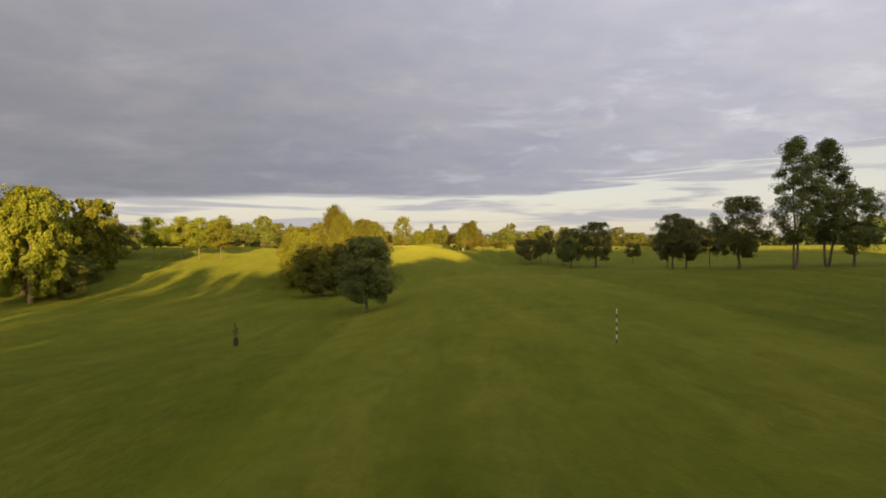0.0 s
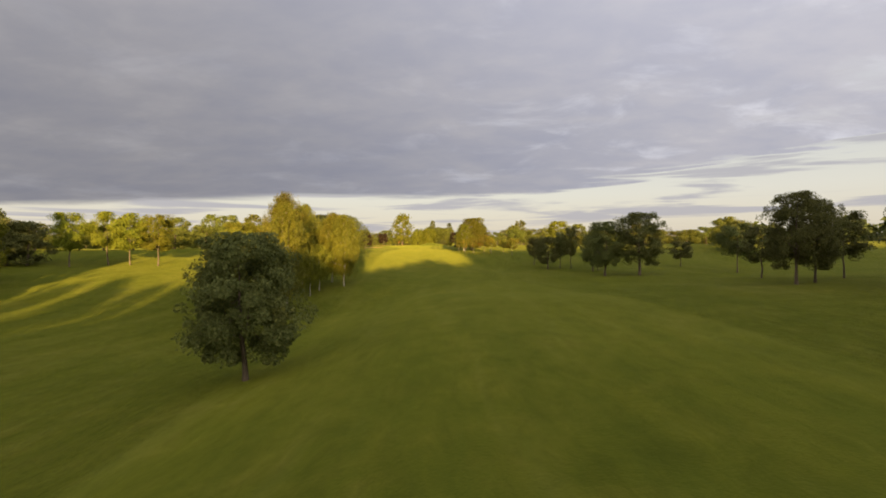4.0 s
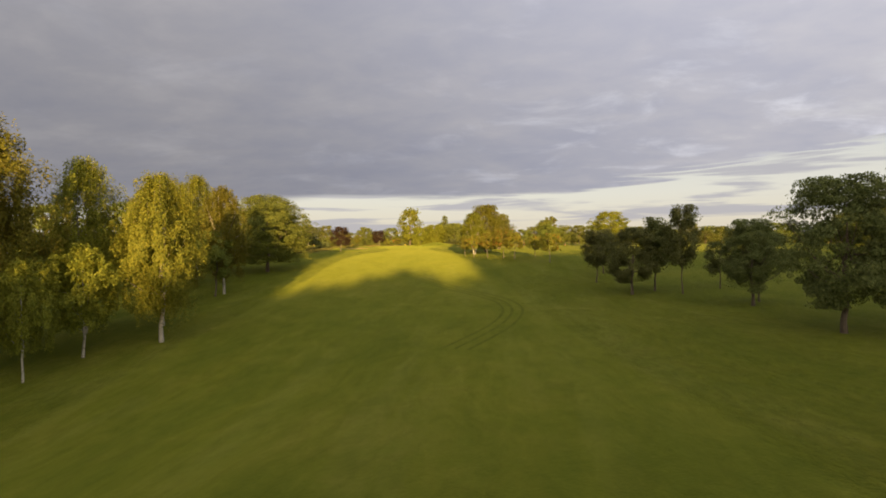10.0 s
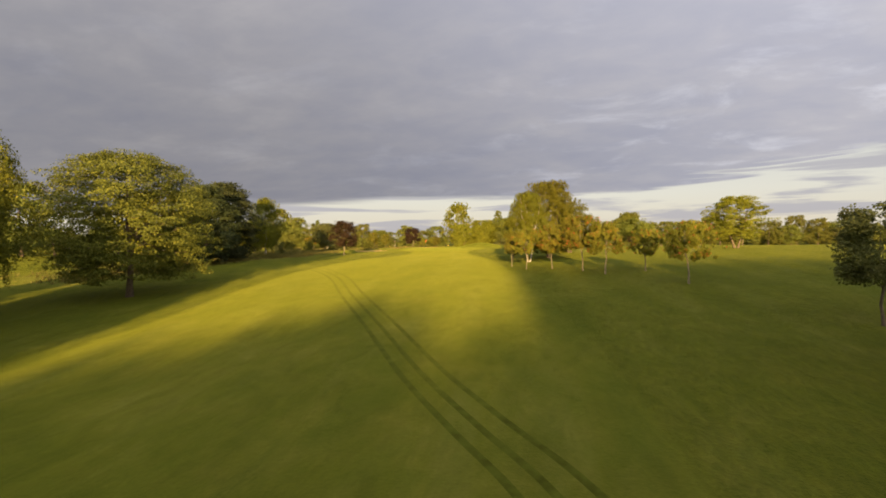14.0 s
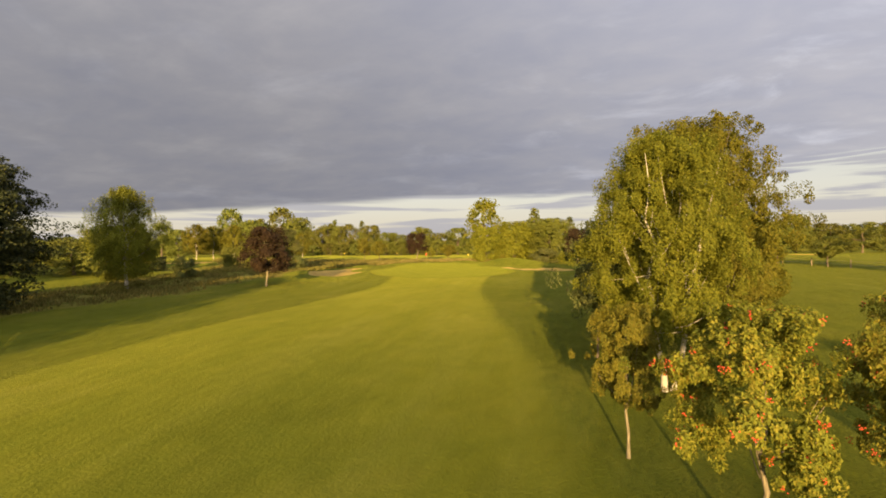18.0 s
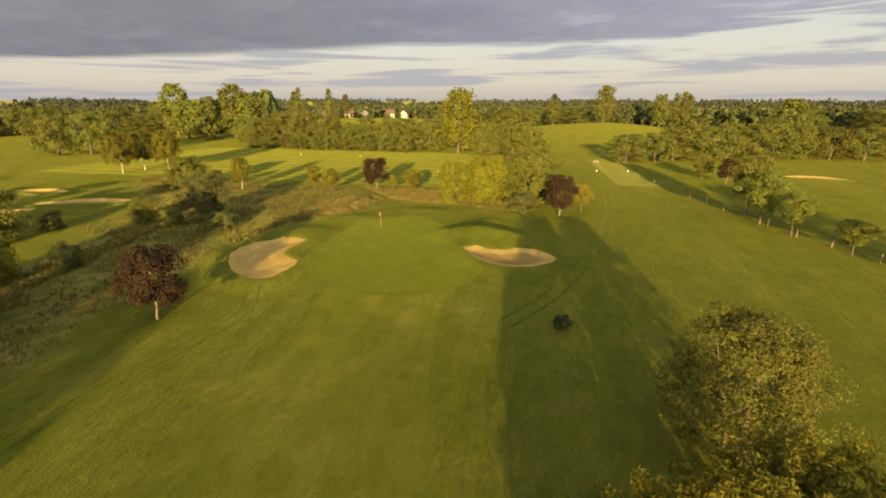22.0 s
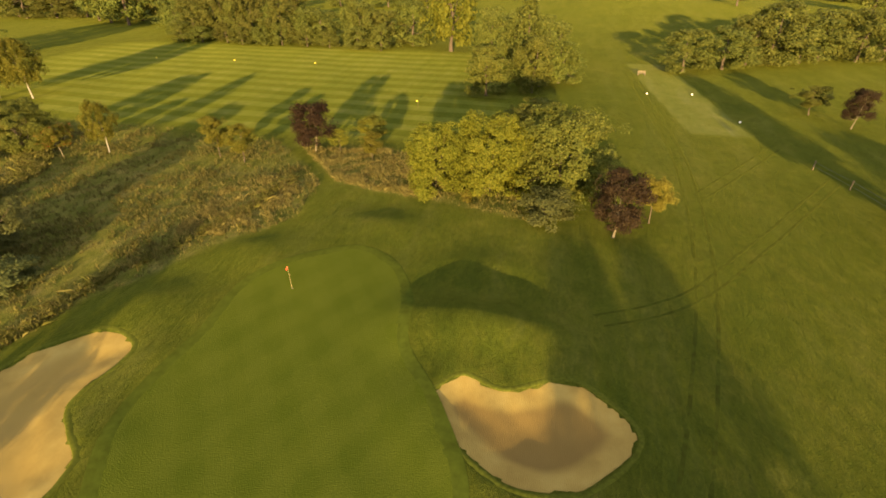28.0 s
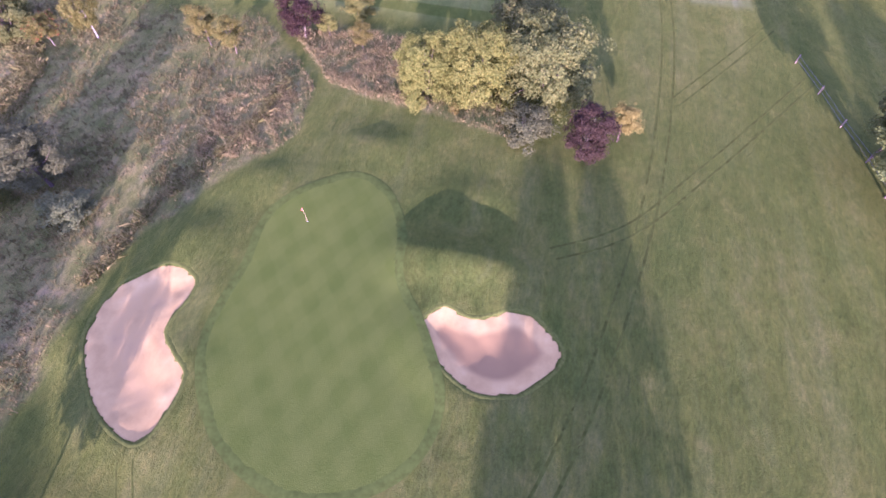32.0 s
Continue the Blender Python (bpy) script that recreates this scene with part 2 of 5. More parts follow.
_ys = np.arange(-60, 420.5, 1.0)
_k = np.exp(-0.5 * (np.arange(-24, 25) / 8.0) ** 2)
_k /= _k.sum()
_as = np.convolve(np.pad(np.interp(_ys, GY, GA), 24, mode="edge"), _k, "valid")
_bs = np.convolve(np.pad(np.interp(_ys, GY, GB), 24, mode="edge"), _k, "valid")


def land(x, y):
    """Height of the turf at x, y, without the bunkers' hollows."""
    x, y = np.asarray(x, float), np.asarray(y, float)
    a, b = np.interp(y, _ys, _as), np.interp(y, _ys, _bs)
    z = a + b * 45 * np.tanh(x / 45) + 3.0 * smoothstep(-48, -85, x) * smoothstep(60, 120, y) * smoothstep(230, 160, y)
    z = z + 0.10 * np.sin(x * 0.11 + 1.3) * np.cos(y * 0.083) + 0.05 * np.sin(x * 0.31 + y * 0.23)
    z = z - 1.9 * smoothstep(-2, -18, x) * smoothstep(25, 52, y) * smoothstep(132, 100, y)
    far = smoothstep(430, 700, y) + smoothstep(150, 400, np.abs(x))
    z = z + np.clip(far, 0, 1) * (1.5 * np.sin(x * 0.006 + 0.4) + 2.0 * np.sin(y * 0.005 + 1.0))
    # a grassy rise beyond the hedge, and gentle hills towards the horizon
    z = z + 6.5 * np.exp(-((x - 22) / 52) ** 2 - ((y - 480) / 62) ** 2) + 5.0 * np.exp(-((x + 190) / 90) ** 2 - ((y - 640) / 120) ** 2)
    return z + 14 * smoothstep(1200, 3000, np.hypot(x, y))


def spline(points, per=8):
    """A smooth closed line through a few corner points."""
    p = np.array(points, float)
    a, b, c, d = np.roll(p, 1, 0), p, np.roll(p, -1, 0), np.roll(p, -2, 0)
    out = []
    for i in range(len(p)):
        for s in np.linspace(0, 1, per, endpoint=False):
            out.append(0.5 * (2 * b[i] + (c[i] - a[i]) * s + (2 * a[i] - 5 * b[i] + 4 * c[i] - d[i]) * s ** 2 + (3 * b[i] - a[i] - 3 * c[i] + d[i]) * s ** 3))
    return np.array(out)


def inside(line, x, y):
    """Signed distance to a closed line: positive inside."""
    x, y = np.asarray(x, float), np.asarray(y, float)
    shape = x.shape
    px, py = x.ravel(), y.ravel()
    near = np.full(px.shape, 1e9)
    odd = np.zeros(px.shape, bool)
    for (x0, y0), (x1, y1) in zip(line, np.roll(line, -1, 0)):
        dx, dy = x1 - x0, y1 - y0
        s = np.clip(((px - x0) * dx + (py - y0) * dy) / (dx * dx + dy * dy + 1e-9), 0, 1)
        near = np.minimum(near, np.hypot(px - x0 - s * dx, py - y0 - s * dy))
        cross = (y0 > py) != (y1 > py)
        odd ^= cross & (px < dx * (py - y0) / (dy if abs(dy) > 1e-9 else 1e-9) + x0)
    return np.where(odd, near, -near).reshape(shape)


BUNKER_LEFT = spline([(-37.7, 248.8), (-34.6, 248.2), (-33.7, 246.6), (-34.4, 242.9), (-32.5, 240.9), (-30.6, 239.3), (-30.7, 235.8), (-32.1, 233.7), (-36.3, 235.3), (-39.3, 238.2), (-41.1, 241.8), (-40.9, 245.8)])
BUNKER_RIGHT = spline([(-11.1, 249.8), (-8.2, 249.3), (-4.8, 250.8), (-2.3, 249.8), (-0.5, 247.4), (-2.8, 244.2), (-5.3, 243.1), (-7.8, 243.2), (-11.0, 245.2), (-12.7, 247.3)])
GREEN = spline([(-24.3, 262.2), (-19.9, 261.3), (-16.9, 256.5), (-15.9, 251.7), (-12.5, 247.0), (-9.9, 241.7), (-10.9, 237.1), (-14.7, 234.1), (-20.3, 233.3), (-26.3, 236.3), (-30.2, 242.7), (-30.0, 250.5), (-29.9, 256.9)])


def fbm(x, y, s, seed=0.0):
    """Cheap smooth noise from crossed waves."""
    x, y = np.asarray(x, float) * s, np.asarray(y, float) * s
    v = 0.0
    for i, (k, a) in enumerate(((1.0, 1.0), (2.1, 0.5), (4.3, 0.28))):
        v = v + a * np.sin(x * k * 1.3 + 2.1 * np.sin(y * k * 0.7 + i + seed) + seed * 3) * np.cos(y * k * 1.1 + 1.7 * np.sin(x * k * 0.9 - i) + seed)
    return v / 1.78


def hollow(x, y):
    """How deep the ground is scooped out under the sand."""
    d = 0.0
    for line in (BUNKER_LEFT, BUNKER_RIGHT):
        d = d + 1.3 * smoothstep(0.1, 0.9, inside(line, x, y))
    return d


MOUNDS = ((-13.0, 254.6, 1.15), (-9.0, 254.6, 1.05), (-4.6, 254.2, 0.6), (-36.2, 252.4, 0.6), (-32.6, 261.0, 0.45), (-22.0, 267.5, 0.5), (-11.5, 262.5, 0.4), (-42.6, 240.0, 0.4))   # grassy humps behind the bunkers


def raised(x, y):
    """The green stands a little proud of the turf round it, the bunkers' far banks too."""
    g = inside(GREEN, x, y)
    z = 0.35 * smoothstep(-9, 2, g)
    for line in (BUNKER_LEFT, BUNKER_RIGHT):
        z = z + 0.30 * smoothstep(-4.0, -0.2, inside(line, x, y))
    for mx, my, mh in MOUNDS:
        z = z + mh * np.exp(-((x - mx) ** 2 / 14 + (y - my) ** 2 / 8))
    return z + 0.10 * fbm(x, y, 0.32, 11) * smoothstep(2, -2, g) * smoothstep(-55, -48, x) * smoothstep(12, 6, x) * smoothstep(218, 224, y) * smoothstep(278, 272, y)


def turf(x, y):
    """Height of the turf at x, y, with green and banks but no hollows."""
    x, y = np.asarray(x, float), np.asarray(y, float)
    z = land(x, y)
    box = (x > -55) & (x < 12) & (y > 218) & (y < 278)
    if x.ndim == 0:
        return float(z + raised(x, y)) if box else float(z)
    if box.any():
        z = z.copy()
        z[box] += raised(x[box], y[box])
    return z


def steps(*runs):
    out = []
    for a, b, s in runs:
        out += list(np.arange(a, b, s))
    return np.array(out + [runs[-1][1]])


WILD_EDGE = ((-44, 150), (-43, 200), (-41, 215), (-43.2, 228), (-43.4, 240), (-42.8, 249), (-39.8, 256), (-33.4, 265), (-30.5, 272))


def wild(x, y):
    """1 where the grass is left long and dry."""
    ex = np.interp(y, [p[1] for p in WILD_EDGE], [p[0] for p in WILD_EDGE])
    ragged = 1.2 * fbm(x, y, 0.35, 2.0)
    left = smoothstep(-0.6, 0.8, ex - x + ragged) * smoothstep(166, 186, y) * smoothstep(292, 284, y + ragged)
    outer = np.interp(y, (170, 215, 227, 258, 290), (-58, -58, -60, -72, -100))
    left = left * smoothstep(-2, 3, x - outer + 2 * ragged)
    path = np.interp(y, (266, 272, 276, 280, 290, 300), (-30.8, -31.2, -32.0, -35.6, -45.2, -53.0))
    strip = smoothstep(274.4, 275.4, y + 0.2 * (x + 22.5) + 0.5 * ragged) * smoothstep(290, 285, y + ragged) * smoothstep(path + 1.2, path + 1.9, x) * smoothstep(-6, -9, x)
    left = left * smoothstep(path - 0.8, path - 1.6, x)
    return np.clip(left + strip, 0, 1)


def fairway(x, y):
    """1 on the closely mown ground."""
    mid = np.interp(y, (0, 80, 145, 200, 228, 245), (2, -2, -7, -14, -17, -19))
    half = np.interp(y, (0, 120, 180, 205, 226, 236), (15, 15, 13, 9, 6.0, 6.0))
    f = smoothstep(half + 0.7, half - 0.7, np.abs(x - mid) + 0.8 * fbm(x, y, 0.08, 5)) * smoothstep(246, 242, y)
    f = np.maximum(f, smoothstep(1.0, 1.6, inside(GREEN, x, y) + 2.2) * smoothstep(232, 236, y))
    return np.clip(f + tee(x, y), 0, 1)


def tee(x, y):
    """1 on the pale, worn teeing ground."""
    return smoothstep(0, 0.8, 4.9 - np.abs(x - 14.8 + (y - 330) * 0.08)) * smoothstep(302, 303, y) * smoothstep(356, 355, y)


def lawn(x, y):
    """1 on the striped practice ground beyond the green."""
    return smoothstep(-142, -136, x) * smoothstep(-10, -16, x + 0.06 * (y - 300)) * smoothstep(291, 294, y - 0.02 * x) * smoothstep(366, 360, y)


def build_ground():
    xs = steps((-4200, -900, 300), (-900, -260, 40), (-260, -130, 8), (-130, -62, 2.0), (-62, 40, 0.6), (40, 130, 2.5), (130, 300, 10), (300, 900, 50), (900, 4200, 300))
    ys = steps((-1500, -200, 130), (-200, -30, 10), (-30, 205, 1.25), (205, 290, 0.6), (290, 400, 2.0), (400, 600, 10), (600, 1500, 50), (1500, 4600, 250))
    gx, gy = np.meshgrid(xs, ys)
    z = turf(gx, gy)
    box = (gx > -46) & (gx < 4) & (gy > 228) & (gy < 256)
    z[box] -= hollow(gx[box], gy[box])
    verts = np.stack([gx, gy, z], -1).reshape(-1, 3)
    nx, ny = len(xs), len(ys)
    i = (np.arange(ny - 1)[:, None] * nx + np.arange(nx - 1)[None, :]).ravel()
    faces = np.stack([i, i + 1, i + nx + 1, i + nx], -1)
    me = bpy.data.meshes.new("ground")
    me.from_pydata(verts, [], faces)
    me.polygons.foreach_set("use_smooth", [True] * len(me.polygons))
    near = (np.abs(gx + 20) < 140) & (gy > -60) & (gy < 420)
    for name, f in (("mown", fairway), ("wild", wild), ("lawn", lawn), ("tee", tee)):
        v = np.zeros(gx.shape)
        v[near] = f(gx[near], gy[near])
        me.attributes.new(name, "FLOAT", "POINT").data.foreach_set("value", v.ravel().astype(np.float32))
    me.materials.append(grass_material())
    return tagged(new("ground", me), "mown olive-green golf turf with rough and long dry grass", "ground", kind="structure")


def grass_material():
    m, node, bsdf, link = material("turf", 0.95, 0.03)
    pos = node("ShaderNodeTexCoord").outputs["Object"]
    mown = node("ShaderNodeAttribute", attr="mown").outputs["Fac"]
    wildg = node("ShaderNodeAttribute", attr="wild").outputs["Fac"]
    big = node("ShaderNodeTexNoise", i_Vector=pos, i_Scale=0.045, i_Detail=4.0, i_Roughness=0.55).outputs[0]
    mid = node("ShaderNodeTexNoise", i_Vector=pos, i_Scale=0.55, i_Detail=5.0, i_Roughness=0.6).outputs[0]
    drag = node("ShaderNodeMapping", i_Vector=pos)
    drag.inputs["Rotation"].default_value = (0, 0, 0.12)
    drag.inputs["Scale"].default_value = (1.0, 0.38, 1.0)
    comb = node("ShaderNodeTexNoise", i_Vector=drag.outputs[0], i_Scale=1.6, i_Detail=5.0, i_Roughness=0.65).outputs[0]
    fine = node("ShaderNodeTexNoise", i_Vector=pos, i_Scale=9.0, i_Detail=4.0, i_Roughness=0.7).outputs[0]
    sep = node("ShaderNodeSeparateXYZ", i_0=pos)
    stripe = maths(node, "SINE", maths(node, "MULTIPLY", maths(node, "ADD", sep.outputs[0], maths(node, "MULTIPLY", sep.outputs[1], 0.10)), 0.55))
    blend = maths(node, "ADD", maths(node, "MULTIPLY", big, 0.5), maths(node, "ADD", maths(node, "MULTIPLY", mid, 0.3), maths(node, "MULTIPLY", comb, 0.2)))
    sweep = node("ShaderNodeMapping", i_Vector=pos)
    sweep.inputs["Rotation"].default_value = (0, 0, 0.10)
    sweep.inputs["Scale"].default_value = (0.30, 0.035, 1.0)
    swath = node("ShaderNodeTexNoise", i_Vector=sweep.outputs[0], i_Scale=1.0, i_Detail=5.0, i_Roughness=0.6, i_Distortion=0.4).outputs[0]
    rough = ramp(node, blend, ((0.36, (0.0415, 0.0560, 0.0066)), (0.50, (0.0585, 0.0690, 0.0080)), (0.66, (0.0800, 0.0825, 0.0120))))
    short = ramp(node, blend, ((0.36, (0.0430, 0.0550, 0.0062)), (0.50, (0.0585, 0.0670, 0.0073)), (0.66, (0.0780, 0.0785, 0.0114))))
    short = mix(node, span(node, stripe, -0.25, 0.25, 0.0, 0.16), short, (0.0820, 0.0880, 0.0080))
    onlawn = node("ShaderNodeAttribute", attr="lawn").outputs["Fac"]
    band = maths(node, "SINE", maths(node, "MULTIPLY", maths(node, "ADD", sep.outputs[1], maths(node, "MULTIPLY", sep.outputs[0], 0.06)), 1.15))
    short = mix(node, onlawn, short, mix(node, span(node, band, -0.2, 0.2), (0.0588, 0.0728, 0.0070), (0.0980, 0.1092, 0.0168)))
    mown = maths(node, "MAXIMUM", mown, onlawn)
    short = mix(node, node("ShaderNodeAttribute", attr="tee").outputs["Fac"], short, mix(node, mid, (0.074, 0.084, 0.018), (0.100, 0.106, 0.030)))
    # worn, paler patches and darker lush ones, a few paces across
    worn = node("ShaderNodeTexNoise", i_Vector=pos, i_Scale=0.20, i_Detail=7.0, i_Roughness=0.72, i_Distortion=0.6).outputs[0]
    blotch = node("ShaderNodeTexNoise", i_Vector=drag.outputs[0], i_Scale=0.85, i_Detail=5.0, i_Roughness=0.6, i_Distortion=1.2).outputs[0]
    dry = ramp(node, maths(node, "ADD", maths(node, "MULTIPLY", mid, 0.6), maths(node, "MULTIPLY", fine, 0.4)), ((0.36, (0.056, 0.068, 0.012)), (0.50, (0.100, 0.096, 0.022)), (0.66, (0.18, 0.142, 0.042))))
    col = mix(node, wildg, mix(node, mown, rough, short), dry)
    grain = ramp(node, fine, ((0.3, (0.74, 0.74, 0.74)), (0.7, (1.22, 1.22, 1.18))))
    col = mix(node, span(node, mown, 0, 1, 0.9, 0.45), col, mix(node, 1.0, col, grain, "MULTIPLY"))
    tuft = node("ShaderNodeTexNoise", i_Vector=drag.outputs[0], i_Scale=4.2, i_Detail=4.0, i_Roughness=0.65, i_Distortion=0.4).outputs[0]
    tufty = mix(node, 1.0, col, ramp(node, tuft, ((0.34, (0.70, 0.76, 0.74)), (0.50, (1.0, 1.0, 1.0)), (0.66, (1.26, 1.20, 1.06)))), "MULTIPLY")
    col = mix(node, span(node, mown, 0, 1, 0.8, 0.12), col, tufty)
    col = mix(node, 1.0, col, ramp(node, swath, ((0.34, (0.80, 0.88, 0.9)), (0.5, (1.0, 1.0, 1.0)), (0.64, (1.16, 1.12, 1.5)))), "MULTIPLY")
    col = mix(node, 1.0, col, ramp(node, worn, ((0.32, (0.74, 0.82, 0.80)), (0.47, (0.97, 1.0, 0.98)), (0.58, (1.08, 1.05, 1.12)), (0.70, (1.42, 1.30, 1.6)))), "MULTIPLY")
    col = mix(node, 1.0, col, ramp(node, blotch, ((0.34, (0.82, 0.84, 0.84)), (0.5, (1.0, 1.0, 1.0)), (0.60, (1.04, 1.04, 1.06)), (0.72, (1.24, 1.18, 1.3)))), "MULTIPLY")
    link(col, bsdf.inputs["Base Color"])
    bsdf.inputs["Sheen Weight"].default_value = 0.17
    bsdf.inputs["Sheen Roughness"].default_value = 0.55
    bsdf.inputs["Sheen Tint"].default_value = (0.58, 0.59, 0.06, 1)
    hgt = maths(node, "ADD", maths(node, "MULTIPLY", fine, 0.5), maths(node, "MULTIPLY", comb, 0.8))
    link(node("ShaderNodeBump", i_Height=hgt, i_Strength=span(node, mown, 0, 1, 0.9, 0.3), i_Distance=0.26).outputs[0], bsdf.inputs["Normal"])
    return m


ground = build_ground()


# ---- trees ----
def tube(verts, faces, line, radii, sides=7):
    """Adds a tapering round limb along a line."""
    line = np.array(line, float)
    way = np.gradient(line, axis=0)
    way /= np.linalg.norm(way, axis=1)[:, None] + 1e-9
    start = len(verts)
    for p, w, r in zip(line, way, radii):
        side = np.cross(w, (0.3, 0.9, 0.1))
        side /= np.linalg.norm(side)
        up = np.cross(w, side)
        for k in range(sides):
            a = 2 * math.pi * k / sides
            verts.append(p + r * (math.cos(a) * side + math.sin(a) * up))
    for i in range(len(line) - 1):
        for k in range(sides):
            a, b = start + i * sides + k, start + i * sides + (k + 1) % sides
            faces.append((a, b, b + sides, a + sides))
    faces.append(tuple(start + (len(line) - 1) * sides + k for k in range(sides)))


PROFILE = {
    "round": lambda u: np.sqrt(np.clip(1 - (2 * u - 0.9) ** 2 / 1.25, 0.02, 1)),
    "dome": lambda u: np.where(u < 0.3, 0.72 + 0.28 * np.sin(u / 0.3 * math.pi / 2), np.sqrt(np.clip(1 - ((u - 0.3) / 0.72) ** 2, 0.02, 1))),
    "vase": lambda u: np.where(u < 0.42, 0.42 + 0.58 * np.sin(u / 0.42 * math.pi / 2), np.sqrt(np.clip(1 - ((u - 0.42) / 0.6) ** 2, 0.02, 1))),
    "weep": lambda u: np.clip(np.where(u < 0.5, 0.62 + 0.38 * np.sin(u * math.pi), 1.0 - (np.clip(u - 0.5, 0, 1) / 0.52) ** 2.2 * 0.86), 0.1, 1),
    "tall": lambda u: np.clip(np.sin(np.clip(u, 0.03, 1) ** 0.75 * math.pi * 0.93 + 0.12), 0.12, 1),
    "hedge": lambda u: np.where(u < 0.55, 0.93 + 0.07 * np.sin(u * 6), np.sqrt(np.clip(1 - ((u - 0.55) / 0.47) ** 2, 0.02, 1))),
    "pine": lambda u: np.clip(np.sin(np.clip(u, 0, 1) ** 0.8 * math.pi * 0.86 + 0.32), 0.15, 1),
}


def crown_mesh(name, rng, h, r, base, shape, clumps, leaves, leaf, puff, droop=0.0, lumpy=0.25, core=0.55, flat=0.72, boughs=0):
    """Leaves in clumps round a crown, the clumps gathered on boughs: each leaf a bent, pointed blade of four corners."""
    u = np.clip(rng.beta(1.15, 1.05, clumps), 0.01, 0.99)
    az = rng.uniform(0, 2 * math.pi, clumps)
    ph = rng.uniform(0, 6.28, 4)
    bulge = 1 + lumpy * (0.6 * np.sin(az * 3 + ph[0] + u * 5) + 0.5 * np.sin(az * 5 + ph[1] - u * 9) + rng.normal(0, 0.35, clumps))
    rad = r * PROFILE[shape](u) * bulge * np.sqrt(rng.uniform(core ** 2, 1, clumps))
    top = base + (h - base) * u + lumpy * 0.5 * rng.normal(0, 0.5, clumps)
    mid = np.stack([rad * np.cos(az), rad * np.sin(az), top], -1)
    heart = np.zeros((clumps, 3)) + np.array((0, 0, base + (h - base) * 0.42))
    if boughs:
        # bough heads spread evenly up and round the crown, each with its own reach
        bu = np.clip((np.arange(boughs) + rng.uniform(0.1, 0.9, boughs)) / boughs, 0.05, 0.93)
        ba = np.arange(boughs) * 2.4 + rng.uniform(-0.5, 0.5, boughs)
        br = r * PROFILE[shape](bu) * rng.uniform(0.45, 0.86, boughs)
        head = np.stack([br * np.cos(ba), br * np.sin(ba), base + (h - base) * bu], -1)
        which = rng.integers(0, boughs, clumps)
        reach = (rng.uniform(0.24, 0.40, boughs) * r)[which]
        off = rng.normal(0, 1, (clumps, 3))
        off /= np.linalg.norm(off, axis=1)[:, None]
        off *= (reach * rng.uniform(0.25, 1.0, clumps) ** 0.6)[:, None]
        off[:, 2] *= 0.78
        lone = rng.uniform(0, 1, clumps) < 0.22
        mid = np.where(lone[:, None], mid, head[which] + off)
        mid[:, 2] = np.clip(mid[:, 2], base * 0.8, h * 1.01 - puff * 0.3)
        heart = np.where(lone[:, None], heart, head[which] * np.array((0.75, 0.75, 1.0)) - np.array((0, 0, 0.1 * r)))
    n = clumps * leaves
    c = np.repeat(mid, leaves, 0)
    off = rng.normal(0, 1, (n, 3))
    off /= np.linalg.norm(off, axis=1)[:, None]
    size = np.repeat(puff * rng.uniform(0.6, 1.35, clumps), leaves)
    off *= (size * rng.uniform(0.35, 1, n) ** 0.5)[:, None]
    if droop:
        off[:, :2] *= 0.62
        off[:, 2] = off[:, 2] * 0.8 - droop * np.repeat(rng.uniform(0.2, 1.2, clumps), leaves) * rng.uniform(0, 1, n)
    else:
        off[:, 2] *= flat
    p = c + off
    p[:, 2] = np.clip(p[:, 2], max(0.15, base * 0.75 - droop), h * 1.02)
    out = p - np.repeat(heart, leaves, 0)
    out /= np.linalg.norm(out, axis=1)[:, None] + 1e-6
    nrm = out * 0.85 + rng.normal(0, 0.5, (n, 3)) + np.array((0, 0, 0.3))
    nrm /= np.linalg.norm(nrm, axis=1)[:, None]
    t = np.cross(nrm, rng.normal(0, 1, (n, 3)))
    if droop:
        t = t + np.array((0, 0, -1.4))
        t -= nrm * (t * nrm).sum(1)[:, None]
    t /= np.linalg.norm(t, axis=1)[:, None] + 1e-6
    b = np.cross(nrm, t)
    s = (leaf * rng.uniform(0.65, 1.35, n))[:, None]
    long = 1.25 if not droop else 1.7
    v = np.empty((n, 4, 3))
    v[:, 0] = p - t * s * 0.5 * long
    v[:, 1] = p + b * s * 0.42 + nrm * s * 0.14
    v[:, 2] = p + t * s * 0.5 * long
    v[:, 3] = p - b * s * 0.42 + nrm * s * 0.14
    me = bpy.data.meshes.new(name)
    me.from_pydata(v.reshape(-1, 3), [], np.arange(n * 4).reshape(n, 4))
    return me, mid


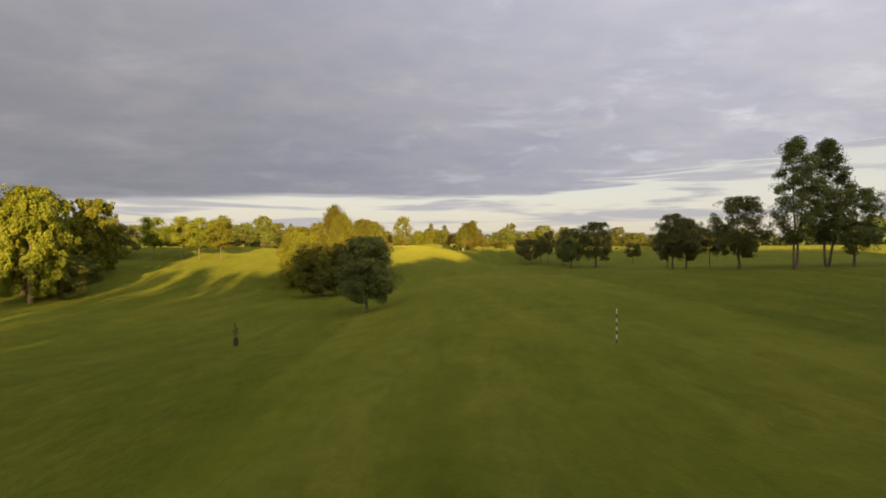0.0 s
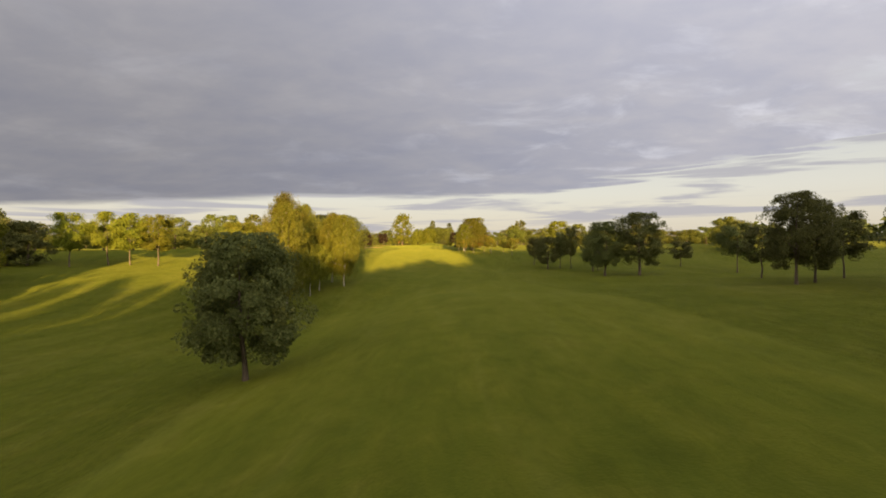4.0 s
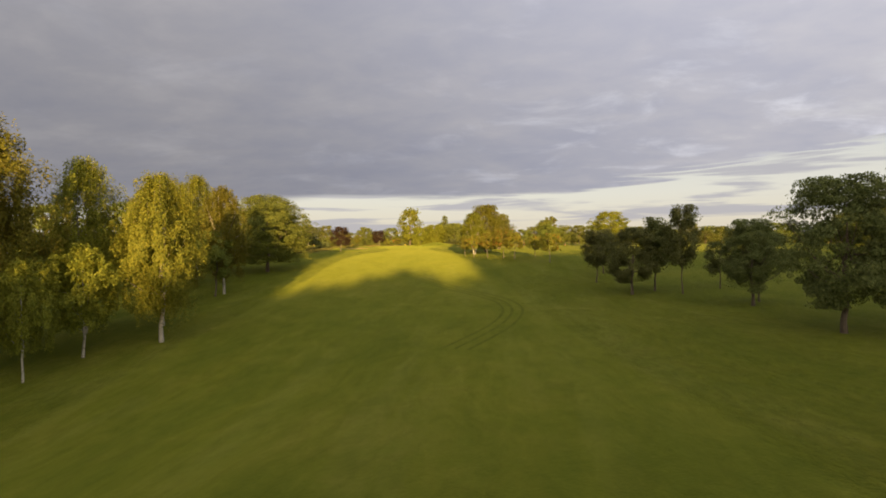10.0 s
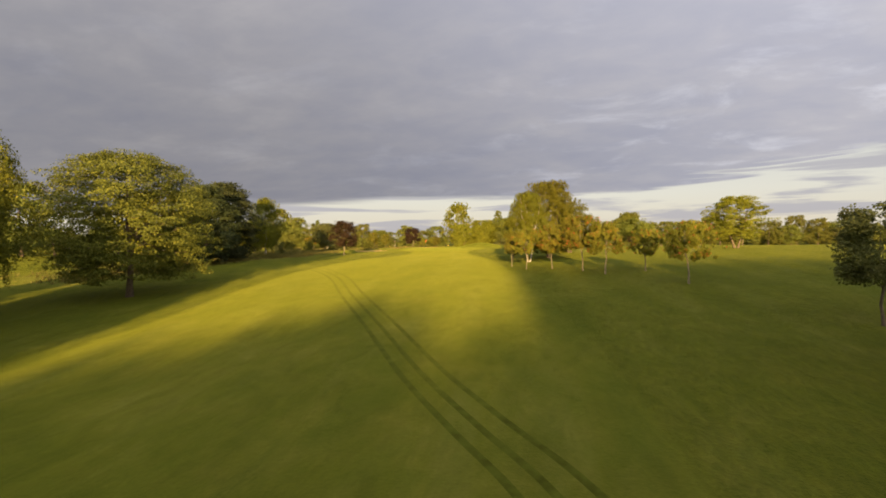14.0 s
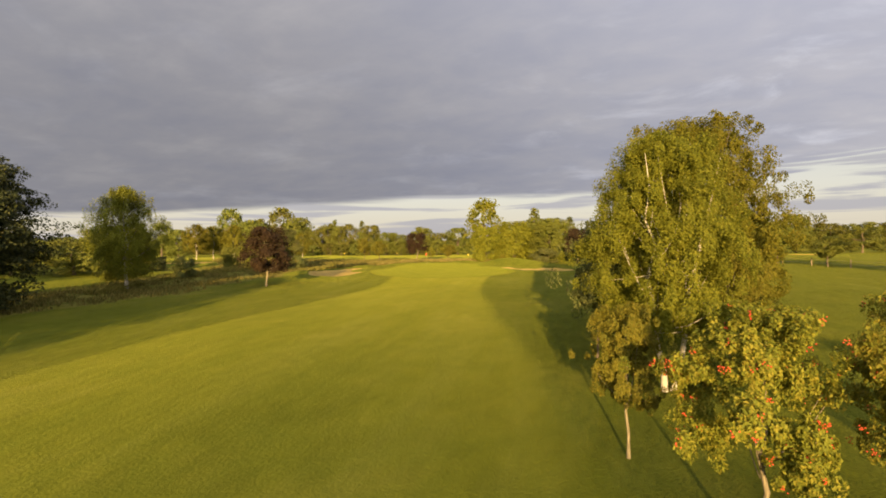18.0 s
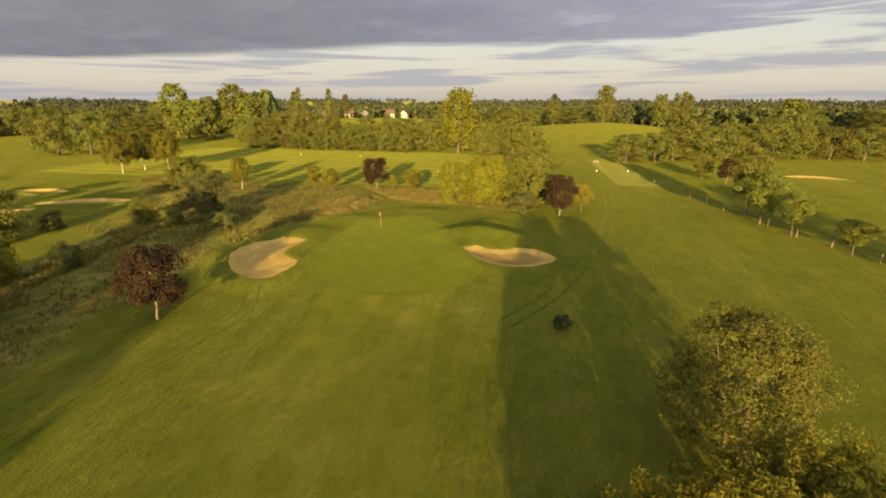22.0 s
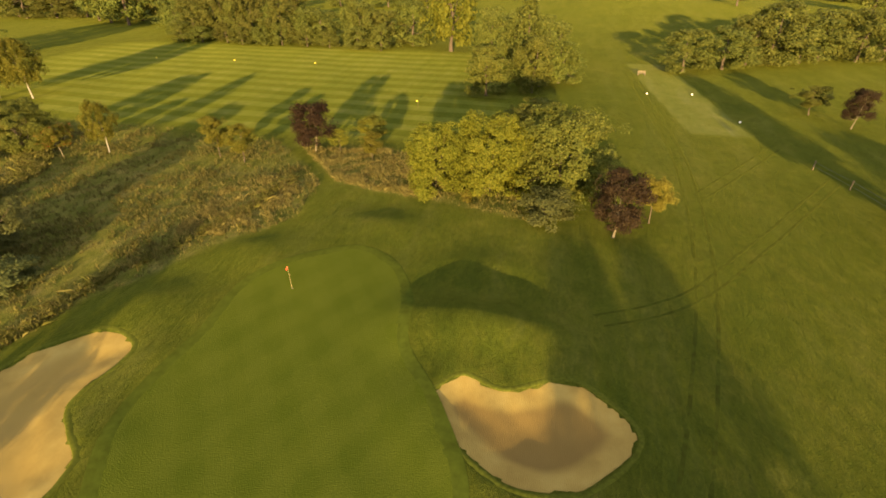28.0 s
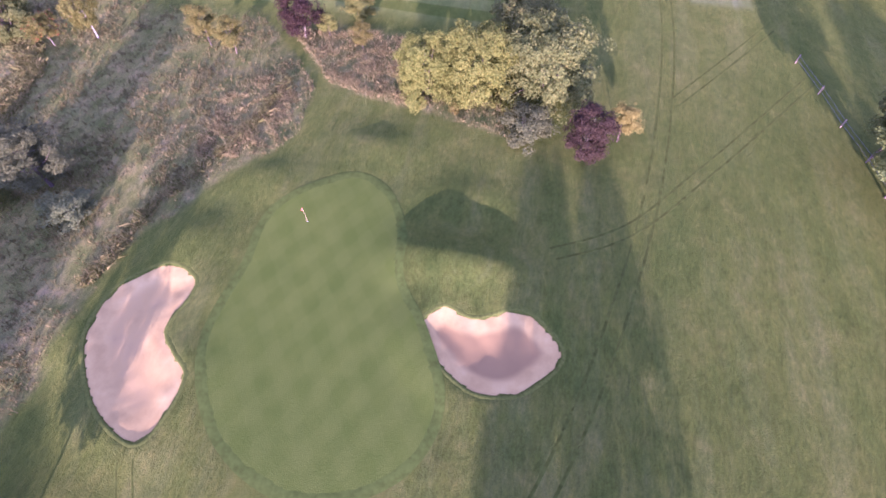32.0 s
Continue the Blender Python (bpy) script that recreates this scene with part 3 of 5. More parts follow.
def trunk_mesh(name, rng, h, r, base, girth, limbs, lean=0.03, fork=1, sides=8, mids=None):
    verts, faces = [], []
    for f in range(fork):
        a = 6.28 * f / fork + rng.uniform(0, 1)
        spread = 0.0 if fork == 1 else 0.16 * r
        top = np.array((spread * 3 * math.cos(a) + rng.normal(0, lean * h), spread * 3 * math.sin(a) + rng.normal(0, lean * h), h * 0.9))
        foot = np.array((spread * 0.25 * math.cos(a), spread * 0.25 * math.sin(a), -0.35))
        s = np.linspace(0, 1, 9)[:, None]
        wob = rng.normal(0, 0.012 * h, (9, 3)) * np.sin(s * math.pi)
        line = foot + (top - foot) * s + wob
        rad = girth / fork ** 0.4 * np.array((1.5, 1.05, 0.92, 0.82, 0.68, 0.52, 0.36, 0.22, 0.08))
        tube(verts, faces, line, rad, sides)
        for k in range(limbs // fork):
            i = rng.uniform(0.28, 0.75)
            at = foot + (top - foot) * i
            at[2] = max(at[2], base * rng.uniform(0.75, 1.1))
            to = mids[rng.integers(len(mids))] if mids is not None else at + 1.0
            s4 = np.linspace(0, 1, 5)[:, None]
            bend = at + (to - at) * s4 + np.array((0, 0, -0.12 * r)) * np.sin(s4 * math.pi)
            g = girth * 0.42 / fork ** 0.3 * (1.1 - i)
            tube(verts, faces, bend, g * np.array((1, 0.8, 0.6, 0.4, 0.15)), 5)
    return mesh_of(name, verts, faces, True)


def berry_mesh(rng, mids):
    """Hanging bunches of small round berries, eight facets each."""
    verts, faces = [], []
    for c in mids[rng.choice(len(mids), 110, replace=False)]:
        out = np.array((c[0], c[1], 0.0))
        c = c + 0.22 * out / (np.linalg.norm(out) + 1e-6)
        for k in range(7):
            p = c + rng.normal(0, 0.042, 3)
            n = len(verts)
            r = 0.022
            verts += [p + np.array(v) * r for v in ((1, 0, 0), (-1, 0, 0), (0, 1, 0), (0, -1, 0), (0, 0, 1), (0, 0, -1))]
            faces += [tuple(n + i for i in f) for f in ((0, 2, 4), (2, 1, 4), (1, 3, 4), (3, 0, 4), (2, 0, 5), (1, 2, 5), (3, 1, 5), (0, 3, 5))]
    return mesh_of("berries", verts, faces, True)


# kind: height, crown radius, crown base, profile, clumps, leaves, leaf, puff, droop, lumpiness, core, leaf colour, bark, trunk radius, limbs, forks
KIND = {
    "round": (7.5, 3.2, 1.2, "round", 420, 80, 0.125, 0.55, 0.0, 0.24, 0.45, "dark", "brown", 0.15, 10, 1),
    "spread": (10, 5.2, 2.2, "vase", 520, 75, 0.14, 0.66, 0.0, 0.40, 0.35, "dark", "brown", 0.22, 20, 1),
    "weeper": (9.5, 5.0, 1.0, "vase", 520, 64, 0.145, 0.66, 0.35, 0.24, 0.45, "green", "brown", 0.22, 14, 1),
    "birch": (14, 3.3, 2.9, "weep", 640, 76, 0.112, 0.56, 1.6, 0.36, 0.2, "birch", "birch", 0.15, 22, 1),
    "slim": (7.5, 2.3, 2.3, "weep", 260, 60, 0.105, 0.46, 0.7, 0.30, 0.25, "birch", "birch", 0.075, 10, 1),
    "maple": (13, 6.2, 2.6, "dome", 620, 56, 0.19, 0.80, 0.0, 0.20, 0.55, "green", "brown", 0.28, 16, 2),
    "round_maple": (13, 6.2, 1.8, "dome", 620, 62, 0.155, 0.72, 0.0, 0.16, 0.55, "lime", "brown", 0.24, 16, 2),
    "copse_birch": (9.6, 2.7, 2.3, "weep", 1000, 135, 0.052, 0.33, 0.55, 0.26, 0.25, "sunny", "birch", 0.12, 26, 2),
    "copse_maple": (10.8, 4.8, 1.0, "dome", 1250, 110, 0.078, 0.48, 0.10, 0.20, 0.5, "sunny", "brown", 0.2, 20, 2),
    "layered": (13.2, 7.4, 1.5, "round", 900, 95, 0.14, 0.90, 0.0, 0.18, 0.5, "cedar", "brown", 0.26, 26, 1),
    "poplar": (18, 3.7, 3.6, "tall", 460, 60, 0.17, 0.68, 0.0, 0.30, 0.3, "dark", "brown", 0.22, 20, 2),
    "rowan": (6, 2.2, 2.5, "round", 330, 110, 0.060, 0.30, 0.10, 0.42, 0.2, "rowan", "pale", 0.075, 12, 1),
    "sapling": (5.5, 1.9, 1.9, "vase", 210, 60, 0.105, 0.42, 0.0, 0.42, 0.3, "green", "brown", 0.07, 9, 1),
    "pine": (13, 5.0, 0.8, "pine", 620, 84, 0.18, 0.95, 0.0, 0.34, 0.4, "pine", "brown", 0.28, 14, 1),
    "plum": (6.8, 2.9, 1.9, "dome", 300, 60, 0.13, 0.55, 0.0, 0.30, 0.3, "purple", "pale", 0.11, 12, 1),
    "bush": (7.5, 4.0, 0.2, "hedge", 640, 60, 0.145, 0.56, 0.0, 0.22, 0.6, "lime", "brown", 0.12, 8, 3),
    "shrub": (3.2, 2.2, 0.1, "hedge", 190, 44, 0.13, 0.45, 0.0, 0.24, 0.5, "dark", "brown", 0.06, 6, 3),
    "wood": (13, 6.0, 1.0, "dome", 300, 30, 0.34, 0.95, 0.0, 0.26, 0.6, "far", "brown", 0.28, 6, 1),
    "chestnut": (18, 7.0, 2.0, "dome", 520, 60, 0.30, 1.0, 0.2, 0.30, 0.5, "lime", "brown", 0.4, 16, 1),
    "oak": (18, 8.0, 2.5, "round", 190, 18, 0.75, 1.5, 0.0, 0.26, 0.5, "far", "brown", 0.45, 8, 1),
    "spire": (20, 3.2, 1.5, "tall", 110, 18, 0.65, 1.1, 0.0, 0.18, 0.5, "far", "brown", 0.3, 4, 1),
}
FLAT = {"layered": 0.4, "maple": 0.42, "spread": 0.55, "pine": 0.45, "weeper": 0.36}
BOUGHS = {"pine": 34, "round": 26, "spread": 16, "weeper": 24, "maple": 26, "round_maple": 46, "copse_maple": 46, "poplar": 34, "sapling": 11, "plum": 13, "bush": 24, "shrub": 9, "wood": 15, "oak": 17, "rowan": 14, "chestnut": 20, "copse_birch": 40}
ALIKE = {}
COUNT = {}


def plant(kind, x, y, h, w=None, label="", category="tree", group="", leaf=None, turn=None, sink=0.0, name="", z=None):
    """Plants one tree of that kind, h high and w wide; alike trees share their meshes."""
    H, R, base, shape, clumps, leaves, size, puff, droop, lumpy, core, colour, bark, girth, limbs, fork = KIND[kind]
    colour = leaf or colour
    k = COUNT.setdefault((kind, colour), 0)
    COUNT[(kind, colour)] += 1
    which = (kind, colour, k % (3 if kind in ("wood", "birch", "rowan") else 2))
    turn = (k * 137.5) % 360 if turn is None else turn
    wide = (w / (2 * R)) if w else h / H
    m = pose(x, y, (turf(x, y) if z is None else z) - sink, 0, 0, turn) @ Matrix.Diagonal((wide, wide, h / H, 1))
    if which not in ALIKE:
        rng = np.random.default_rng(abs(hash_of(which)))
        root = new(name or {"bush": "bush", "shrub": "shrub"}.get(kind, "tree"))
        crown, mids = crown_mesh("crown", rng, H, R, base, shape, clumps, leaves, size, puff, droop, lumpy, core, FLAT.get(kind, 0.72), BOUGHS.get(kind, 0))
        part("trunk", trunk_mesh("trunk", rng, H, R, base, girth, limbs, fork=fork, mids=mids), BARK[bark], root)
        part("crown", crown, LEAF[colour], root)
        if kind == "rowan" and colour == "rowan":
            part("berries", berry_mesh(rng, mids), BERRY, root, "bunches of orange-red berries")["kind"] = "stuff"
        root.matrix_basis = m
        ALIKE[which] = root
    else:
        first = ALIKE[which]
        root = copy_thing(first, m @ Matrix.Diagonal((*(1 / s for s in first.scale), 1)))
        if name:
            root.name = name
    return tagged(root, label or "green leafy tree standing on the turf", category, group)


def hash_of(which):
    return sum((i + 3) * ord(c) for i, c in enumerate("".join(map(str, which))))


# the first fairway's trees
plant("round", -15.2, 63.0, 9.4, 7.2, "small dense round dark-green tree on a short trunk")
plant("weeper", -28.5, 94.0, 10.2, 13.0, "broad low tree with drooping dark-green foliage")
plant("bush", -38.0, 112.0, 12.2, 9.6, "sunlit yellow-green bush behind a broad low tree", "bush")
plant("bush", -42.0, 124.0, 12.6, 9.6, "sunlit yellow-green bush on the turf", "bush")
for x, y, h, w in ((-27.4, 106.6, 16.6, 6.0), (-31.8, 118.4, 18.4, 8.0), (-31.6, 127.3, 15.6, 6.2), (-22.4, 124.0, 13.6, 6.0), (-26.0, 129.4, 14.0, 6.0), (-29.8, 147.4, 14.0, 5.8), (-38.0, 152.0, 12.8, 6.4), (-40.5, 159.0, 16.2, 7.5)):
    plant("birch", x, y, h, w, "tall weeping birch with white bark and yellow-green foliage", group="birches along the fairway")
for x, y, h, w in ((-26.6, 116.2, 8.0, 3.8), (-26.2, 120.6, 8.3, 5.2), (-31.7, 141.2, 7.4, 4.8)):
    plant("slim", x, y, h, w, "slender young birch with a thin pale stem", group="birches along the fairway")
for x, y, h, w in ((-30.1, 145.8, 8.2, 5.0), (-33.8, 152.6, 8.0, 4.6)):
    plant("sapling", x, y, h, w, "small green tree with a thin trunk among birches")
plant("layered", -32.2, 165.9, 12.7, 14.4, "broad domed hornbeam with flat layers of green foliage")
for x, y, h, w in ((-47.6, 201.0, 13.0, 11.0), (-45.3, 193.0, 11.8, 10.4)):
    plant("pine", x, y, h, w, "dark pine with dense clumps of needles", group="pines beyond the fairway")
plant("maple", -54.7, 192.0, 11.0, 7.5, "maple with sunlit green foliage among pines", leaf="lime")
# right-hand rows
for x, y, h, w in ((38.6, 62.0, 16.4, 6.2), (44.2, 64.0, 16.6, 6.0)):
    plant("poplar", x, y, h, w, "tall slim poplar with grey-green foliage", group="tall poplars")
for x, y, h, w in ((34.6, 67.0, 9.6, 7.6), (31.0, 78.3, 8.6, 6.4), (34.0, 80.0, 8.0, 5.6), (46.0, 62.0, 9.6, 7.0), (25.3, 117.6, 9.4, 7.6), (30.7, 116.0, 10.6, 10.2), (19.6, 139.6, 7.0, 6.4), (26.7, 129.9, 7.3, 5.6)):
    plant("spread", x, y, h, w, "spreading dark-green tree with a forked trunk", group="row beside the fairway")
for x, y, h, w in ((48.0, 117.0, 8.4, 5.8), (37.0, 93.0, 6.4, 5.6), (22.8, 142.1, 8.0, 5.1), (24.6, 139.0, 9.2, 3.8), (30.7, 143.8, 5.2, 3.4), (21.3, 158.0, 6.3, 4.4), (28.4, 132.0, 7.0, 4.0), (18.2, 149.4, 6.5, 4.2), (40.0, 84.0, 7.0, 5.0), (48.0, 138.0, 5.5, 5.0)):
    plant("sapling", x, y, h, w, "small dark-green tree with a thin trunk", group="row beside the fairway", leaf="dark")
# copse of rowans and birches short of the green
for x, y, h, w in ((8.2, 180.8, 5.6, 4.2), (2.35, 183.4, 4.5, 3.3), (5.2, 183.4, 4.7, 3.6), (15.6, 171.0, 5.0, 4.1), (10.0, 177.8, 5.0, 4.0), (14.1, 179.7, 4.0, 3.4)):
    plant("rowan", x, y, h, w, "rowan with orange-red berries and turning leaves", group="rowans in the copse")
for x, y, h, w in ((0.6, 187.0, 3.9, 2.4), (5.2, 195.1, 4.6, 3.0)):
    plant("rowan", x, y, h, w, "small rowan with yellow-green leaves and no berries", group="rowans in the copse", leaf="birch")
# dark leaf colour stands in for the birch's shade on this tree
plant("sapling", 0.2, 196.2, 5.9, 3.0, "small tree by a birch, its shade put into dark leaves", leaf="dark")
plant("copse_birch", 2.4, 192.3, 9.0, 5.6, "birch with white trunk and yellow-green leaves", group="birches in the copse")
plant("copse_maple", 5.2, 201.4, 10.9, 9.8, "full round maple with yellow-green foliage")
plant("round_maple", 8.9, 215.4, 8.5, 8.9, "round dark-green maple at the copse's end", leaf="green")
# round the green
plant("plum", -36.2, 223.7, 6.9, 5.9, "purple-leaved plum tree with a pale trunk", group="purple-leaved trees")
plant("plum", -37.7, 285.0, 6.6, 6.0, "purple-leaved plum tree in long dry grass", group="purple-leaved trees")
plant("plum", -0.3, 270.3, 6.6, 5.6, "purple-leaved plum tree beside a clump of bushes", group="purple-leaved trees")
plant("sapling", 3.3, 273.6, 4.8, 3.2, "small tree with bright yellow leaves", leaf="yellow")
for x, y, h, w, c in ((-19.4, 277.5, 7.2, 7.0, "lime"), (-13.4, 278.0, 8.4, 8.6, "lime"), (-5.4, 279.5, 9.0, 10.6, "green"), (-9.0, 287.0, 7.6, 9.0, "green")):
    plant("bush", x, y, h, w, "tall dense bush with sunlit green foliage", "bush", "bushes behind the green", leaf=c)
plant("shrub", -6.6, 273.0, 2.8, 6.0, "low dark shrub in front of tall bushes", "shrub")
plant("shrub", -15.3, 274.4, 1.5, 1.2, "small orange-leaved shrub before tall bushes", "shrub", leaf="rowan")
plant("birch", -50.5, 217.7, 11.8, 7.2, "weeping birch with yellow-green foliage")
plant("bush", -60.0, 226.0, 6.4, 6.5, "sunlit rounded bush in dry grass", "bush", leaf="lime")
plant("shrub", -56.4, 232.4, 3.2, 3.4, "small dark conifer shrub in dry grass", "shrub")
plant("spread", -55.3, 255.4, 7.6, 8.2, "dense dark-green round tree in long grass")
plant("shrub", -50.5, 252.4, 2.4, 5.0, "low dark shrub in long grass", "shrub")
plant("shrub", -59.0, 252.0, 2.6, 4.0, "low dark shrub in long grass", "shrub", leaf="green")
plant("shrub", -63.8, 251.8, 4.1, 4.2, "straggling shrub in long grass", "shrub", leaf="green")
plant("shrub", -75.0, 246.0, 2.6, 3.6, "low dark shrub in dry grass", "shrub")
plant("slim", -65.8, 279.7, 7.0, 4.4, "young birch with a white stem")
plant("bush", -78.0, 278.4, 6.5, 8.0, "spreading grey-green bush beyond dry grass", "bush", leaf="green")
plant("rowan", -70.5, 277.0, 4.2, 4.6, "small orange-leaved tree in dry grass")
for x, y, h, w in ((-108.3, 292.0, 10.4, 8.0), (-109.1, 299.9, 10.2, 9.0), (-102.5, 301.0, 10.5, 8.0)):
    plant("slim", x, y, h, w, "birch with a pale stem in a small group", group="birches by the far fairway")
for x, y, h, w in ((-49.7, 281.2, 5.4, 3.6), (-45.5, 280.2, 4.8, 3.6), (-31.2, 289.6, 3.9, 4.1), (-34.6, 286.0, 3.2, 2.4), (-29.4, 284.2, 3.6, 2.8)):
    plant("sapling", x, y, h, w, "young yellow-green tree in dry grass", group="young trees in dry grass", leaf="birch")
for x, y, h, w in ((29.5, 270.8, 7.6, 8.0), (29.6, 276.5, 9.6, 7.4), (33.2, 317.0, 4.4, 5.1), (31.1, 264.0, 6.1, 4.1), (34.8, 256.4, 4.4, 4.1), (37.0, 262.0, 3.2, 3.0)):
    plant("sapling", x, y, h, w, "green tree beside a post-and-wire fence", group="trees along the far fairway")
plant("plum", 36.4, 310.2, 5.7, 4.2, "small purple-leaved tree on mown grass", group="purple-leaved trees")
# woods beyond
plant("oak", -35.7, 364.0, 22.0, 15.0, "great yellow-green poplar rising over the woods", leaf="sunny")
rng = np.random.default_rng(5)


def belt(x0, y0, x1, y1, n, h, w, deep=6.0, kind="wood", leaf=None, group="woodland trees", label="woodland tree with sunlit green foliage"):
    for i in range(n):
        s = (i + 0.5) / n
        x, y = x0 + (x1 - x0) * s + rng.normal(0, 1.5), y0 + (y1 - y0) * s + rng.uniform(0, deep)
        k = rng.uniform(0.75, 1.25)
        plant(kind, x, y, h * k, w * rng.uniform(0.85, 1.2), label, group=group, leaf=leaf)


belt(-130, 371, -46, 365, 14, 11.5, 12, 5)
belt(-126, 366, -50, 360, 10, 5.0, 7, 3)
belt(-25, 358, -10, 332, 4, 12, 12, 6)
belt(-5, 334, -20, 314, 4, 8.5, 9, 4, leaf="green")
belt(17, 346, 78, 370, 9, 11, 13, 6)
belt(82, 368, 150, 374, 7, 10, 13, 8)
belt(-195, 402, -138, 390, 7, 21, 17, 14, "oak")
belt(-170, 322, -150, 332, 3, 11.5, 12, 4)
belt(-330, 390, -190, 410, 12, 13, 18, 20)
belt(-420, 470, -260, 480, 9, 13, 20, 60)
belt(-160, 440, -60, 470, 5, 8, 16, 20)
belt(-60, 520, 20, 500, 5, 11, 20, 60)
belt(120, 520, 250, 480, 9, 12, 20, 60)
belt(150, 400, 420, 430, 14, 12, 20, 40)
plant("oak", 23.7, 484.6, 19.5, 12.0, "lone broad tree on a far rise")
plant("spire", -4.0, 497.8, 17.5, 8, "lone tall tree on a far rise", name="tree")
plant("oak", 59.7, 463.0, 18.5, 11, "broad tree over the far woods")
plant("oak", 68.6, 569.0, 22.2, 14, "broad tree over the far woods")
plant("oak", 114.2, 477.5, 18.7, 17, "broad tree over the far woods")
plant("oak", 178.0, 505.0, 20.0, 17, "broad tree over the far woods")
plant("spire", -13.8, 339.6, 16.2, 5, "pointed tree over tall bushes", name="tree")
for x, y, h in ((-205, 560, 26), (-212, 565, 24), (-186, 575, 25), (-178, 590, 21), (-74, 600, 20)):
    plant("spire", x, y, h, 8, "tall narrow tree over the far houses", name="tree", group="tall trees by the houses")
# left-hand wood at the start, and the belt beyond it
for x, y, h, w in ((-84.0, 92.0, 18.0, 13.0), (-92.0, 104.0, 20.5, 15.0), (-87.0, 114.0, 17.5, 13.0), (-98.0, 96.0, 20.0, 14.0), (-76.0, 84.0, 18.0, 12.0)):
    plant("chestnut", x, y, h, w, "great sunlit yellow-green tree at the wood's edge", group="wood beside the course")
for x, y, h, w in ((-80.0, 96.0, 6.0, 9.0), (-76.0, 90.0, 6.5, 9.0), (-84.0, 106.0, 6.0, 9.0)):
    plant("bush", x, y, h, w, "undergrowth below great trees", "bush", leaf="green")
belt(-125, 128, -96, 142, 6, 13, 12, 4, leaf="dark", label="dark tree at the wood's edge")
belt(-150, 165, -70, 190, 9, 9, 11, 6)
belt(-70, 235, -130, 225, 6, 8, 10, 8)
for x, y in ((-81.1, 142.1), (-77.3, 144.0), (-87.8, 139.0), (-72.0, 146.0)):
    plant("sapling", x, y, 12.0, 8.0, "young yellow-green tree on the far turf", leaf="lime")
# right-hand distance
belt(78, 168, 160, 305, 15, 9, 11, 8)
plant("maple", 43.5, 238.5, 10.5, 11.5, "round bright-green tree on open turf", leaf="lime")
# unseen tall wood behind the start, added to cast the fairway's long shadow
def shadow_wood():
    """A deep unseen wood of close-standing tall trees that blocks the sun, joined into one mass of leaf clumps and
    trunks.
    """
    moulds = []
    for k in range(3):
        crown, _mids = crown_mesh("mould", np.random.default_rng(60 + k), 18, 8.0, 2.5, "round", 120, 11, 1.05, 1.6, 0.0, 0.26, 0.5, 0.72, 17)
        v = np.empty(len(crown.vertices) * 3)
        crown.vertices.foreach_get("co", v)
        moulds.append(v.reshape(-1, 3))
        bpy.data.meshes.remove(crown)
    spots = []
    for row in range(3):
        for i in range(26):
            x = -120 + 6.5 * i + 2.2 * row
            h = float(np.interp(x, (-120, -64, -52, -45, -36, -26, -16, -6, 2, 8, 17, 23, 27, 33, 42), (19, 21.6, 24.6, 26.2, 25.6, 25, 25.4, 26.4, 27.2, 28, 29.2, 30.6, 28.8, 28.2, 27.6))) * rng.uniform(0.97, 1.03)
            if x > -30:
                spots.append((x, -44 - 8 * row, h, 11.5))
            elif row == 0 or i % 3 == 0:
                spots.append((x, -44 - 8 * row, h, 7.6))          # an open row, with gaps that let the sun through
        for i in range(32):
            spots.append((35.6 + 4.6 * i + 1.2 * row, -44 - 8 * row, float(np.interp(i, (0, 3, 6), (34.4, 34.8, 35.2))) * rng.uniform(0.985, 1.015), 8.2))
    leaves, stems, faces = [], [], []
    for k, (x, y, h, w) in enumerate(spots):
        a, z = 2.4 * k, turf(x, y)
        c, s = math.cos(a), math.sin(a)
        v = moulds[k % 3] * np.array((w / 16, w / 16, h / 18))
        leaves.append(np.column_stack([x + v[:, 0] * c - v[:, 1] * s, y + v[:, 0] * s + v[:, 1] * c, z + v[:, 2]]))
        tube(stems, faces, [(x, y, z - 0.3), (x + 0.1, y, z + 0.3 * h), (x, y + 0.1, z + 0.7 * h)], (0.45, 0.34, 0.12), 7)
    root = thing("wood", "unseen wood behind the fairway, sized to cast its long shadow", "woods", kind="stuff")
    v = np.concatenate(leaves)
    me = bpy.data.meshes.new("crown")
    me.from_pydata(v, [], np.arange(len(v)).reshape(-1, 4))
    part("crown", me, LEAF["far"], root)
    part("trunk", mesh_of("trunk", stems, faces, True), BARK["brown"], root)


shadow_wood()


# ---- green, bunkers and what stands on the turf ----
def sheet(name, line, lift, height=turf):
    """A surface that fills a closed line, laid over the turf: rings that shrink towards the middle."""
    c = line.mean(0)
    rings = 14
    verts, faces = [], []
    n = len(line)
    for k in range(rings):
        s = 1 - k / rings
        p = c + (line - c) * s
        z = height(p[:, 0], p[:, 1]) + lift
        verts += [(x, y, zz) for (x, y), zz in zip(p, z)]
    verts.append((c[0], c[1], float(height(c[0], c[1])) + lift))
    for k in range(rings - 1):
        for i in range(n):
            a, b = k * n + i, k * n + (i + 1) % n
            faces.append((a, b, b + n, a + n))
    for i in range(n):
        faces.append(((rings - 1) * n + i, (rings - 1) * n + (i + 1) % n, rings * n))
    return mesh_of(name, verts, faces, True)


